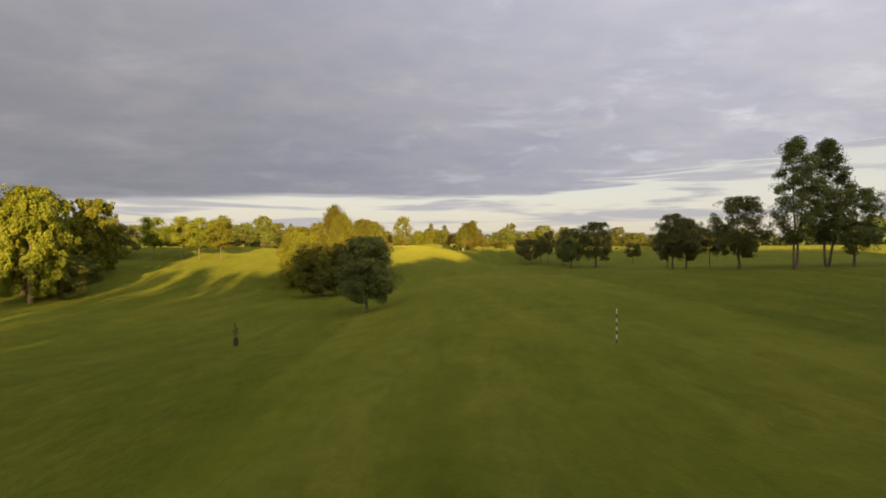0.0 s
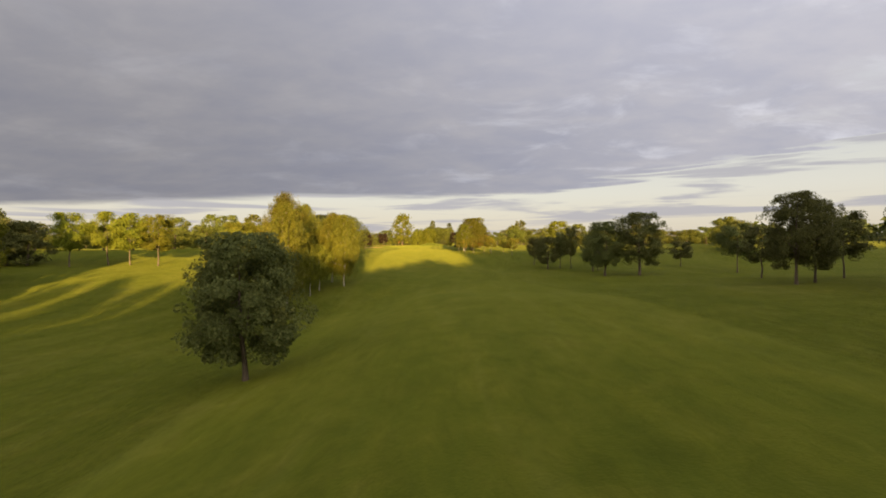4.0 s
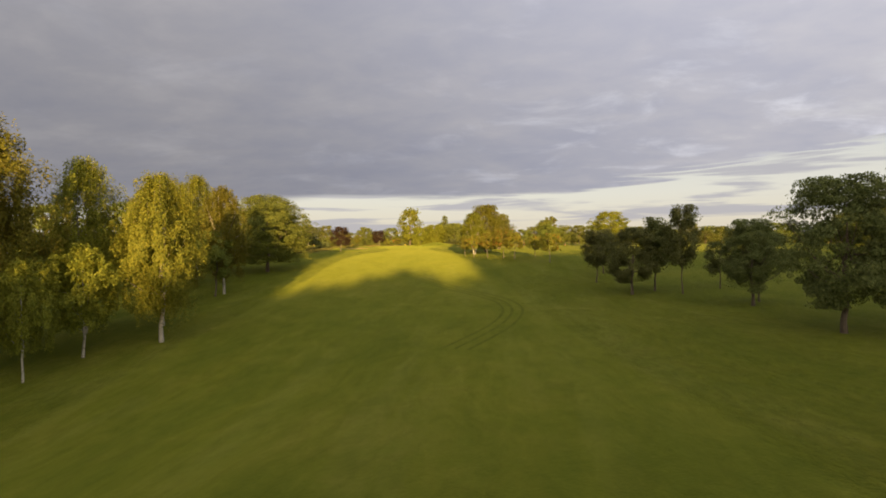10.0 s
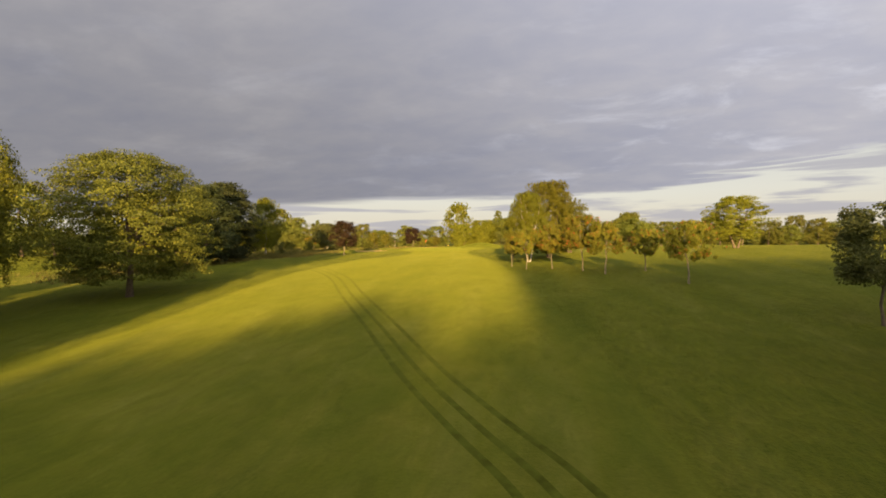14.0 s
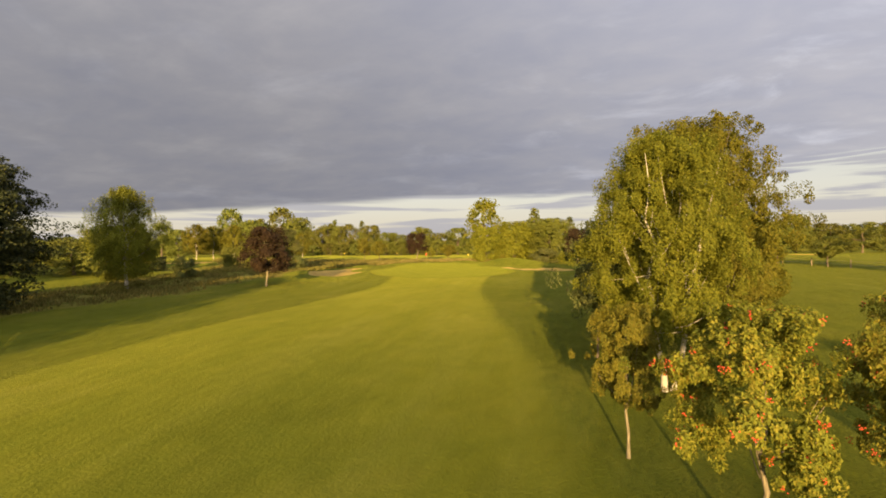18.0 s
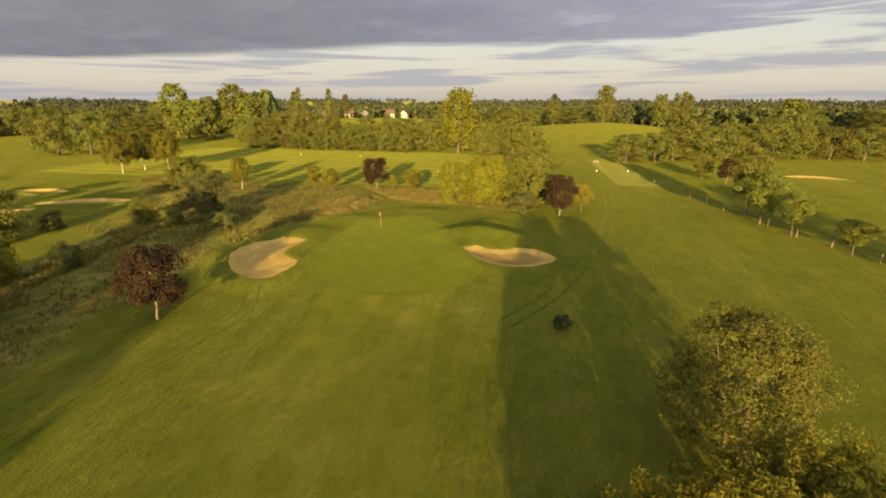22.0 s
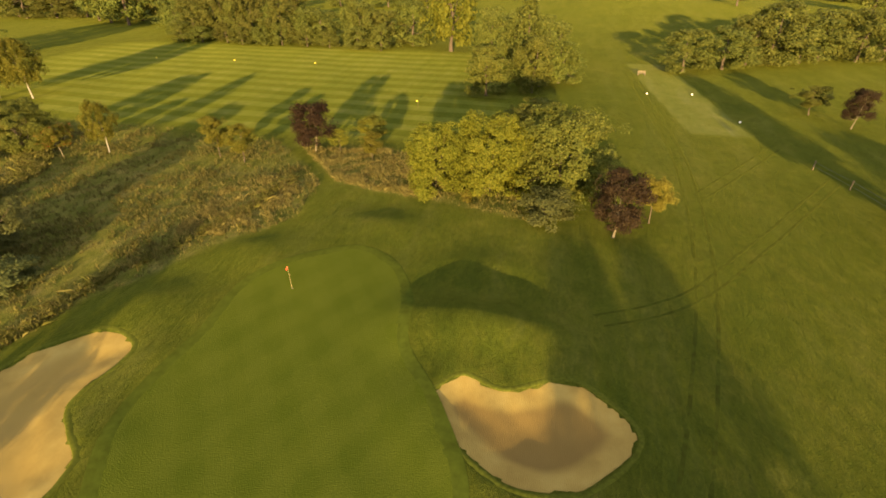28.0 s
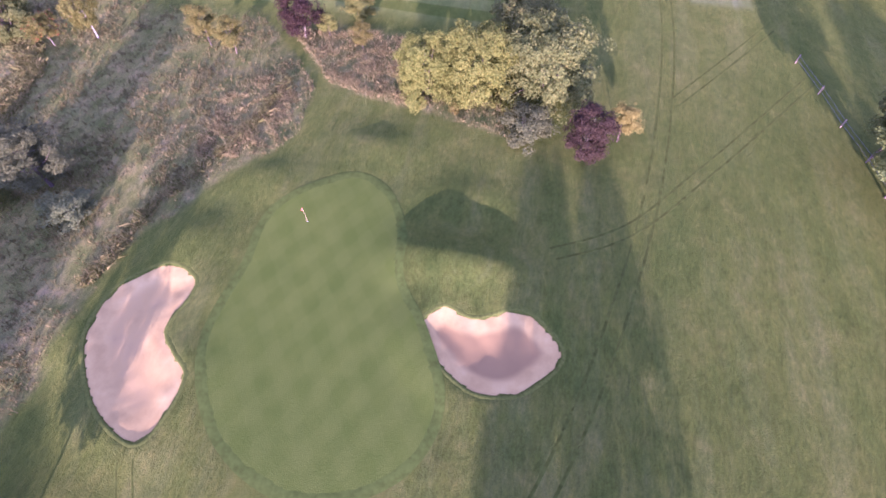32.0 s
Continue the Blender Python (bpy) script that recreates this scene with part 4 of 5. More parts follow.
def green_material():
    m, node, bsdf, link = material("putting_green", 0.9, 0.03)
    pos = node("ShaderNodeTexCoord").outputs["Object"]
    n = node("ShaderNodeTexNoise", i_Vector=pos, i_Scale=0.35, i_Detail=5.0).outputs[0]
    f = node("ShaderNodeTexNoise", i_Vector=pos, i_Scale=14.0, i_Detail=3.0).outputs[0]
    sep = node("ShaderNodeSeparateXYZ", i_0=pos)
    a = maths(node, "SINE", maths(node, "MULTIPLY", maths(node, "ADD", maths(node, "MULTIPLY", sep.outputs[0], 0.80), maths(node, "MULTIPLY", sep.outputs[1], 0.60)), 2.3))
    b = maths(node, "SINE", maths(node, "MULTIPLY", maths(node, "SUBTRACT", maths(node, "MULTIPLY", sep.outputs[0], 0.85), maths(node, "MULTIPLY", sep.outputs[1], 0.52)), 2.3))
    check = maths(node, "ADD", span(node, a, -0.5, 0.5, -0.5, 0.5), span(node, b, -0.5, 0.5, -0.5, 0.5))
    col = ramp(node, n, ((0.35, (0.054, 0.074, 0.006)), (0.65, (0.068, 0.086, 0.008))))
    col = mix(node, span(node, check, -0.8, 0.8, 0.0, 0.30), col, (0.090, 0.106, 0.013))
    link(col, bsdf.inputs["Base Color"])
    bsdf.inputs["Sheen Weight"].default_value = 0.16
    bsdf.inputs["Sheen Tint"].default_value = (0.58, 0.59, 0.06, 1)
    link(node("ShaderNodeBump", i_Height=f, i_Strength=0.5, i_Distance=0.08).outputs[0], bsdf.inputs["Normal"])
    return m


def plain(name, colour, rough=0.7, spec=0.3, noise_scale=6.0, vary=0.25, metal=0.0):
    m, node, bsdf, link = material(name, rough, spec)
    pos = node("ShaderNodeTexCoord").outputs["Object"]
    n = node("ShaderNodeTexNoise", i_Vector=pos, i_Scale=noise_scale, i_Detail=5.0, i_Roughness=0.6).outputs[0]
    lo, hi = [c * (1 - vary) for c in colour], [min(1, c * (1 + vary)) for c in colour]
    link(ramp(node, n, ((0.3, lo), (0.7, hi))), bsdf.inputs["Base Color"])
    bsdf.inputs["Metallic"].default_value = metal
    link(node("ShaderNodeBump", i_Height=n, i_Strength=0.3, i_Distance=0.02).outputs[0], bsdf.inputs["Normal"])
    return m


def sand_material():
    m, node, bsdf, link = material("bunker_sand", 0.95, 0.1)
    pos = node("ShaderNodeTexCoord").outputs["Object"]
    n = node("ShaderNodeTexNoise", i_Vector=pos, i_Scale=0.5, i_Detail=6.0, i_Roughness=0.6).outputs[0]
    f = node("ShaderNodeTexNoise", i_Vector=pos, i_Scale=22.0, i_Detail=4.0, i_Roughness=0.7).outputs[0]
    rake = node("ShaderNodeTexWave", i_Vector=pos, i_Scale=3.2, i_Distortion=6.0, i_Detail=2.0).outputs[1]
    dry = ramp(node, n, ((0.32, (0.272, 0.190, 0.050)), (0.52, (0.332, 0.238, 0.064)), (0.7, (0.390, 0.290, 0.084))))
    patchy = maths(node, "ADD", node("ShaderNodeAttribute", attr="damp").outputs["Fac"], maths(node, "MULTIPLY", maths(node, "SUBTRACT", n, 0.5), 0.9))
    link(mix(node, span(node, patchy, 0.25, 0.9, 0.0, 0.9), dry, (0.185, 0.122, 0.036)), bsdf.inputs["Base Color"])
    hgt = maths(node, "ADD", maths(node, "MULTIPLY", f, 0.6), maths(node, "MULTIPLY", rake, 0.5))
    link(node("ShaderNodeBump", i_Height=hgt, i_Strength=0.45, i_Distance=0.05).outputs[0], bsdf.inputs["Normal"])
    return m


def strip_turf(name, colour, scale, vary):
    m = plain(name, colour, 0.95, 0.03, scale, vary)
    b = m.node_tree.nodes["Principled BSDF"]
    b.inputs["Sheen Weight"].default_value = 0.14
    b.inputs["Sheen Tint"].default_value = (0.58, 0.59, 0.06, 1)
    return m


SAND = sand_material()
ROUGH_EDGE = strip_turf("bunker_edge_turf", (0.066, 0.076, 0.010), 5.0, 0.35)
FRINGE = strip_turf("collar_turf", (0.053, 0.070, 0.008), 2.0, 0.25)

green = tagged(part("green", sheet("green", GREEN, 0.03), green_material(), None), "closely mown putting green with a checked cut", "green", kind="structure")


def ribbon(name, line, widths, lift, closed=False, sunk=0.0):
    """A band of turf along a line on the ground."""
    p = np.array(line, float)
    d = np.roll(p, -1, 0) - np.roll(p, 1, 0) if closed else np.gradient(p, axis=0)
    d /= np.linalg.norm(d, axis=1)[:, None] + 1e-9
    side = np.stack([-d[:, 1], d[:, 0]], -1)
    faces = []
    grid = p[:, None, :] + side[:, None, :] * np.linspace(*widths, 4)[None, :, None]
    verts = np.concatenate([grid, (turf(grid[..., 0], grid[..., 1]) + lift - sunk * np.array((1, 0, 0, 1)))[..., None]], -1).reshape(-1, 3)
    n = len(p)
    for i in range(n if closed else n - 1):
        j = (i + 1) % n
        for k in range(3):
            faces.append((i * 4 + k, j * 4 + k, j * 4 + k + 1, i * 4 + k + 1))
    return mesh_of(name, verts, faces, True)


tagged(part("green_collar", ribbon("green_collar", GREEN, (-0.25, 0.75), 0.036, True, 0.012), FRINGE, None), "darker ring of turf round the putting green", "turf", kind="structure")


def bunker(line, depth, label, seed, wet):
    """A sand bunker: a raked floor that climbs to the rim, and the overhanging turf lip round it."""
    rng = np.random.default_rng(seed)
    root = thing("sand_bunker", label, "bunker", "sand bunkers")
    n = len(line)
    edge = turf(line[:, 0], line[:, 1])
    lo, hi = line.min(0), line.max(0)
    gx, gy = np.meshgrid(np.arange(lo[0], hi[0], 0.35), np.arange(lo[1], hi[1], 0.35))
    gx, gy = gx.ravel() + rng.uniform(-0.05, 0.05, gx.size), gy.ravel() + rng.uniform(-0.05, 0.05, gy.size)
    keep = inside(line, gx, gy) > 0.2
    flat = [Vector(p) for p in line] + [Vector(p) for p in zip(gx[keep], gy[keep])]
    found, _edges, faces, *_rest = delaunay_2d_cdt(flat, [], [list(range(n))], 1, 1e-4)
    p = np.array([tuple(v) for v in found])
    d = np.maximum(inside(line, p[:, 0], p[:, 1]), 0.0)
    dip = 0.09 + (depth - 0.09) * smoothstep(-0.2, 3.2, d) + 0.02 * np.sin(p[:, 0] * 2.3 + p[:, 1] * 1.7) + 0.035 * fbm(p[:, 0], p[:, 1], 1.1, seed)
    verts = np.column_stack([p, turf(p[:, 0], p[:, 1]) - dip])
    floor = mesh_of("sand", verts, faces, True)
    pts = np.array(verts)
    floor.attributes.new("damp", "FLOAT", "POINT").data.foreach_set("value", (wet * smoothstep(0.5, 2.2, inside(line, pts[:, 0], pts[:, 1]))).astype(np.float32))
    part("sand", floor, SAND, root)
    d = np.roll(line, -1, 0) - np.roll(line, 1, 0)
    d /= np.linalg.norm(d, axis=1)[:, None]
    out = np.stack([d[:, 1], -d[:, 0]], -1)
    if inside(line, *(line[0] + out[0] * 0.05)) > 0:
        out = -out
    faces = []
    jag = rng.normal(0, 0.014, n)
    bands = []
    for o, h in ((0.50, -0.03), (0.22, 0.012), (0.02 + jag, 0.018), (-0.05 + jag, -0.03), (np.full(n, -0.02), -0.24)):
        q = line + out * np.broadcast_to(o, n)[:, None]
        bands.append(np.column_stack([q, (turf(q[:, 0], q[:, 1]) if np.ndim(o) == 0 else edge) + h]))
    verts = np.stack(bands, 1).reshape(-1, 3)
    for i in range(n):
        j = (i + 1) % n
        for k in range(4):
            faces.append((i * 5 + k, j * 5 + k, j * 5 + k + 1, i * 5 + k + 1))
    part("turf_lip", mesh_of("turf_lip", verts, faces, True), ROUGH_EDGE, root, "ragged overhanging turf edge")
    return root


bunker(BUNKER_LEFT, 0.42, "kidney-shaped bunker of pale orange sand beside the green", 3, 0.45)
bunker(BUNKER_RIGHT, 0.42, "bean-shaped bunker of pale orange sand beside the green", 4, 1.0)


def far_bunker(x, y, rx, ry, turn, label):
    """A bunker on the neighbouring holes: a shallow sand saucer with a raised turf bank behind it."""
    root = thing("sand_bunker", label, "bunker", "sand bunkers on neighbouring holes")
    a = np.linspace(0, 2 * math.pi, 40, endpoint=False)
    r = 1 + 0.14 * np.sin(2 * a + x) + 0.10 * np.sin(3 * a + y)
    c, s = math.cos(radians(turn)), math.sin(radians(turn))
    line = np.stack([x + rx * r * np.cos(a) * c - ry * r * np.sin(a) * s, y + rx * r * np.cos(a) * s + ry * r * np.sin(a) * c], -1)
    verts, faces = [], []
    for k, (f, lift) in enumerate(((1.0, 0.32), (0.85, 0.14), (0.6, 0.07), (0.3, 0.05))):
        for q in line:
            p = (x, y) + (q - (x, y)) * f
            back = max(0.0, (p[1] - y) / (ry + 0.1))
            verts.append((p[0], p[1], turf(*p) + lift + (0.15 * back if k < 2 else 0.08 * back)))
    verts.append((x, y, turf(x, y) + 0.05))
    n = 40
    for k in range(3):
        for i in range(n):
            faces.append((k * n + i, k * n + (i + 1) % n, (k + 1) * n + (i + 1) % n, (k + 1) * n + i))
    for i in range(n):
        faces.append((3 * n + i, 3 * n + (i + 1) % n, 4 * n))
    floor = mesh_of("sand", verts, faces, True)
    pts = np.array(verts)
    floor.attributes.new("damp", "FLOAT", "POINT").data.foreach_set("value", smoothstep(0.5, 2.2, inside(line, pts[:, 0], pts[:, 1])).astype(np.float32))
    part("sand", floor, SAND, root)
    verts, faces = [], []
    for q in line:
        o = (q - (x, y)) / np.linalg.norm(q - (x, y))
        back = max(0.0, (q[1] - y) / (ry + 0.1))
        for d, lift in ((1.6, -0.05), (0.5, 0.30 + 0.15 * back), (-0.05, 0.36 + 0.15 * back), (-0.03, 0.2)):
            p = q + o * d
            verts.append((p[0], p[1], turf(*p) + lift))
    for i in range(n):
        j = (i + 1) % n
        for k in range(3):
            faces.append((i * 4 + k, j * 4 + k, j * 4 + k + 1, i * 4 + k + 1))
    part("turf_lip", mesh_of("turf_lip", verts, faces, True), ROUGH_EDGE, root)


far_bunker(-86, 261, 7.5, 2.2, 20, "long sand bunker on the neighbouring fairway")
far_bunker(-104, 268, 5.5, 2.0, 10, "sand bunker on the neighbouring fairway")
far_bunker(-93, 252, 4.0, 1.5, 25, "small sand bunker on the neighbouring fairway")
far_bunker(60, 324, 6.5, 2.2, -4, "sand bunker on the neighbouring hole's mown turf")


# wheel tracks pressed into the turf
PRESSED = strip_turf("pressed_turf", (0.0440, 0.0530, 0.0066), 1.5, 0.4)


def open_spline(points, per=10):
    p = np.array(points, float)
    p = np.vstack([2 * p[0] - p[1], p, 2 * p[-1] - p[-2]])
    out = []
    for i in range(1, len(p) - 2):
        a, b, c, d = p[i - 1], p[i], p[i + 1], p[i + 2]
        for s in np.linspace(0, 1, per, endpoint=False):
            out.append(0.5 * (2 * b + (c - a) * s + (2 * a - 5 * b + 4 * c - d) * s ** 2 + (3 * b - a - 3 * c + d) * s ** 3))
    return np.array(out)


RUT = strip_turf("rutted_turf", (0.043, 0.052, 0.0066), 1.5, 0.4)
WHEELED = []


def wheel_tracks(points, gauge, label, width=0.13, turf_mat=PRESSED):
    root = thing("wheel_tracks", label, "wheel tracks", kind="structure")
    line = open_spline(points)
    WHEELED.append((line, gauge))
    for o in gauge:
        part("track", ribbon("track", line, (o - width, o + width), 0.009, sunk=0.007), turf_mat, root)


wheel_tracks([(2.3, 117.4), (5.6, 125.1), (7.0, 131.0), (6.6, 136.4), (4.8, 140.8), (2.5, 144.4), (-0.5, 149.2), (-4.6, 156.5), (-11.0, 167.5), (-17.0, 178.0), (-25.0, 187.5), (-36.0, 197.0)], (-0.2, 0.75, 1.6), "three dark wheel tracks curving over the fairway")
wheel_tracks([(8.2, 345.0), (8.6, 324.0), (9.3, 293.0), (7.2, 268.0), (3.4, 250.0), (-0.8, 237.0), (-5.5, 228.0)], (-0.75, 0.75), "pair of wheel tracks past the green", 0.13, RUT)
wheel_tracks([(22.5, 299.0), (15.0, 288.5), (9.0, 280.5)], (-0.65, 0.65), "pair of faint wheel tracks across the turf", 0.12, RUT)
wheel_tracks([(26.0, 289.0), (19.0, 279.5), (12.5, 271.0), (5.0, 262.0), (-3.0, 257.0)], (-0.65, 0.65), "pair of faint wheel tracks across the turf", 0.12, RUT)
wheel_tracks([(-32.0, 232.5), (-29.5, 226.0), (-31.5, 214.0), (-33.0, 204.0)], (-0.6, 0.6), "pair of faint wheel tracks in the rough", 0.08, RUT)


def rod(bm, a, b, r0, r1, sides=10):
    """A round bar from a to b."""
    a, b = Vector(a), Vector(b)
    m = Matrix.Translation((a + b) / 2) @ (b - a).to_track_quat("Z", "Y").to_matrix().to_4x4()
    bmesh.ops.create_cone(bm, cap_ends=True, segments=sides, radius1=r0, radius2=r1, depth=(b - a).length, matrix=m)


def rod_part(name, a, b, r0, r1, mat, parent, label="", sides=10):
    bm = bmesh.new()
    rod(bm, a, b, r0, r1, sides)
    return part(name, bm, mat, parent, label)


def box_part(name, lo, hi, mat, parent, label="", bevel=0.0):
    bm = bmesh.new()
    c, s = [(p + q) / 2 for p, q in zip(lo, hi)], [q - p for p, q in zip(lo, hi)]
    bmesh.ops.create_cube(bm, size=1, matrix=Matrix.Translation(c) @ Matrix.Diagonal((*s, 1)))
    if bevel:
        bmesh.ops.bevel(bm, geom=bm.edges[:], offset=bevel, segments=2, affect="EDGES")
    return part(name, bm, mat, parent, label)


WHITE = plain("white_paint", (0.72, 0.70, 0.64), 0.5, 0.4, 8.0, 0.1)
CREAM = plain("cream_paint", (0.46, 0.36, 0.16), 0.5, 0.4, 8.0, 0.1)
BLACK = plain("black_paint", (0.025, 0.024, 0.022), 0.5, 0.4, 8.0, 0.2)
RED = plain("red_cloth", (0.62, 0.075, 0.035), 0.8, 0.2, 4.0, 0.15)
WOOD = plain("weathered_wood", (0.20, 0.155, 0.10), 0.9, 0.15, 9.0, 0.4)
DULL = plain("dark_mesh", (0.030, 0.032, 0.022), 0.8, 0.2, 9.0, 0.4)
WIRE = plain("fence_wire", (0.22, 0.21, 0.19), 0.5, 0.5, 9.0, 0.2, 0.8)

# striped distance post on the fairway
post = thing("marker_post", "thin black-and-white striped distance post on the fairway", "marker post")
post.location = (4.25, 28.6, turf(4.25, 28.6))
for k in range(8):
    rod_part("band", (0, 0, 0.235 * k - (0.2 if k == 0 else 0)), (0, 0, 0.235 * (k + 1)), 0.024, 0.024, WHITE if k % 2 else BLACK, post)
rod_part("cap", (0, 0, 1.88), (0, 0, 1.92), 0.026, 0.012, WHITE, post)

# flagstick on the green
flag = thing("flagstick", "white flagstick with a small red flag in the green", "flag")
flag.location = (-26.2, 256.1, turf(-26.2, 256.1) + 0.03)
rod_part("pole", (0, 0, -0.15), (0, 0, 2.15), 0.013, 0.010, CREAM, flag)
cloth = []
for i in range(9):
    for j in range(5):
        cloth.append((-0.02 - 0.026 * i, 0.03 * math.sin(i * 0.9 + j * 0.3) * i / 8, 2.12 - 0.06 * j - 0.035 * i))
part("flag", mesh_of("flag", cloth, [(i * 5 + j, i * 5 + j + 1, i * 5 + j + 6, i * 5 + j + 5) for i in range(8) for j in range(4)], True), RED, flag, "small red cloth flag")
bm = bmesh.new()
bmesh.ops.create_cone(bm, cap_ends=False, segments=20, radius1=0.054, radius2=0.054, depth=0.1, matrix=Matrix.Translation((0, 0, -0.04)))
part("hole_cup", bm, WHITE, flag)

# guarded sapling on the first fairway
guard = thing("guarded_sapling", "young sapling in a dark mesh guard tied to a stake", "sapling")
guard.location = (-23.0, 42.2, turf(-23.0, 42.2))
rod_part("stake", (0, 0, -0.2), (0, 0, 1.85), 0.035, 0.03, WOOD, guard)
rod_part("tie", (-0.34, 0, 1.38), (0.34, 0.02, 1.42), 0.03, 0.03, WOOD, guard)
bm = bmesh.new()
bmesh.ops.create_cone(bm, cap_ends=False, segments=18, radius1=0.21, radius2=0.19, depth=0.72, matrix=Matrix.Translation((0.08, 0, 0.34)))
bmesh.ops.solidify(bm, geom=bm.faces[:], thickness=0.012)
part("mesh_guard", bm, DULL, guard)
rod_part("stem", (0.1, 0.05, 0), (0.12, 0.04, 1.7), 0.018, 0.008, BARK["brown"], guard)
tw_rng = np.random.default_rng(11)
tw, _mids = crown_mesh("twigs", tw_rng, 1.9, 0.28, 0.9, "round", 16, 14, 0.08, 0.1, 0.0, 0.3, 0.2)
part("leaves", tw, LEAF["dark"], guard)

# dark young shrub in the rough short of the right-hand bunker
bare = thing("young_shrub", "low dark bristly young shrub on the turf", "shrub")
bare.location = (-0.1, 229.2, turf(-0.1, 229.2))
verts, faces = [], []
for k in range(16):
    a, r = 2.4 * k, 0.25 + 0.5 * ((k * 7) % 10) / 10
    tube(verts, faces, [(0, 0, -0.05), (0.35 * r * math.cos(a), 0.35 * r * math.sin(a), 0.5), (r * math.cos(a), r * math.sin(a), 0.8 + 0.3 * ((k * 3) % 5) / 5)], (0.03, 0.02, 0.006), 5)
part("twigs", mesh_of("twigs", verts, faces, True), BARK["brown"], bare)
lv, _mids = crown_mesh("leaves", tw_rng, 1.1, 0.75, 0.3, "vase", 130, 30, 0.10, 0.17, 0.0, 0.4, 0.2)
part("leaves", lv, LEAF["pine"], bare)


# post-and-wire fence along the far fairway
def fence(points, label):
    root = thing("fence", label, "fence")
    tops = []
    for x, y in points:
        z = turf(x, y)
        box_part("post", (x - 0.06, y - 0.06, z - 0.3), (x + 0.06, y + 0.06, z + 1.15), WOOD, root, bevel=0.012)
        tops.append((x, y, z))
    for h in (0.45, 0.95):
        for a, b in zip(tops, tops[1:]):
            rod_part("wire", (a[0], a[1], a[2] + h), (b[0], b[1], b[2] + h), 0.012, 0.012, WIRE, root, sides=5)


fence([(24.6, 292.0), (26.2, 286.3), (27.4, 280.7), (28.8, 275.5), (30.2, 269.5), (31.8, 264.0), (34.0, 259.5), (36.5, 254.0), (39.0, 248.0)], "low wooden post-and-wire fence beside a row of trees")

# tee furniture on the far tee
for x, y in ((17.6, 327.0), (21.3, 310.3), (9.6, 326.0)):
    t = thing("tee_marker", "small white tee marker block on mown turf", "tee marker", "tee markers")
    t.location = (x, y, turf(x, y))
    box_part("block", (-0.16, -0.10, 0.0), (0.16, 0.10, 0.26), WHITE, t, bevel=0.03)
    rod_part("spike", (0, 0, -0.15), (0, 0, 0.02), 0.02, 0.02, WIRE, t)
YELLOW = plain("yellow_cloth", (0.62, 0.46, 0.05), 0.8, 0.2, 4.0, 0.15)
for x, y in ((-30.2, 309.7), (-62.4, 337.4), (-82.6, 336.2), (-104.6, 336.6)):
    t = thing("target_flag", "small yellow target flag on the practice ground", "flag", "practice ground flags")
    t.location = (x, y, turf(x, y))
    rod_part("pole", (0, 0, -0.15), (0, 0, 1.2), 0.018, 0.014, WOOD, t)
    box_part("flag", (-0.32, -0.010, 0.92), (-0.01, 0.010, 1.18), YELLOW, t, "yellow cloth flag", bevel=0.008)
seat = thing("bench", "weathered wooden bench beside the far tee", "bench")
seat.location = (10.5, 342.5, turf(10.5, 342.5))
for k in range(3):
    box_part("seat_slat", (-0.8, -0.22 + 0.15 * k, 0.42), (0.8, -0.10 + 0.15 * k, 0.46), WOOD, seat)
    box_part("back_slat", (-0.8, 0.26, 0.55 + 0.14 * k), (0.8, 0.30, 0.65 + 0.14 * k), WOOD, seat)
for x in (-0.7, 0.7):
    box_part("leg", (x - 0.04, -0.22, -0.1), (x + 0.04, -0.14, 0.42), WOOD, seat)
    box_part("leg", (x - 0.04, 0.22, -0.1), (x + 0.04, 0.30, 0.95), WOOD, seat)


# ---- far houses ----
PLASTER_WALL = plain("pale_plaster", (0.40, 0.365, 0.27), 0.85, 0.2, 1.0, 0.08)
ROOF_TILE = plain("roof_tiles", (0.105, 0.066, 0.045), 0.85, 0.15, 2.0, 0.25)
GLASS = plain("dark_window_glass", (0.03, 0.035, 0.04), 0.15, 0.6, 2.0, 0.2)


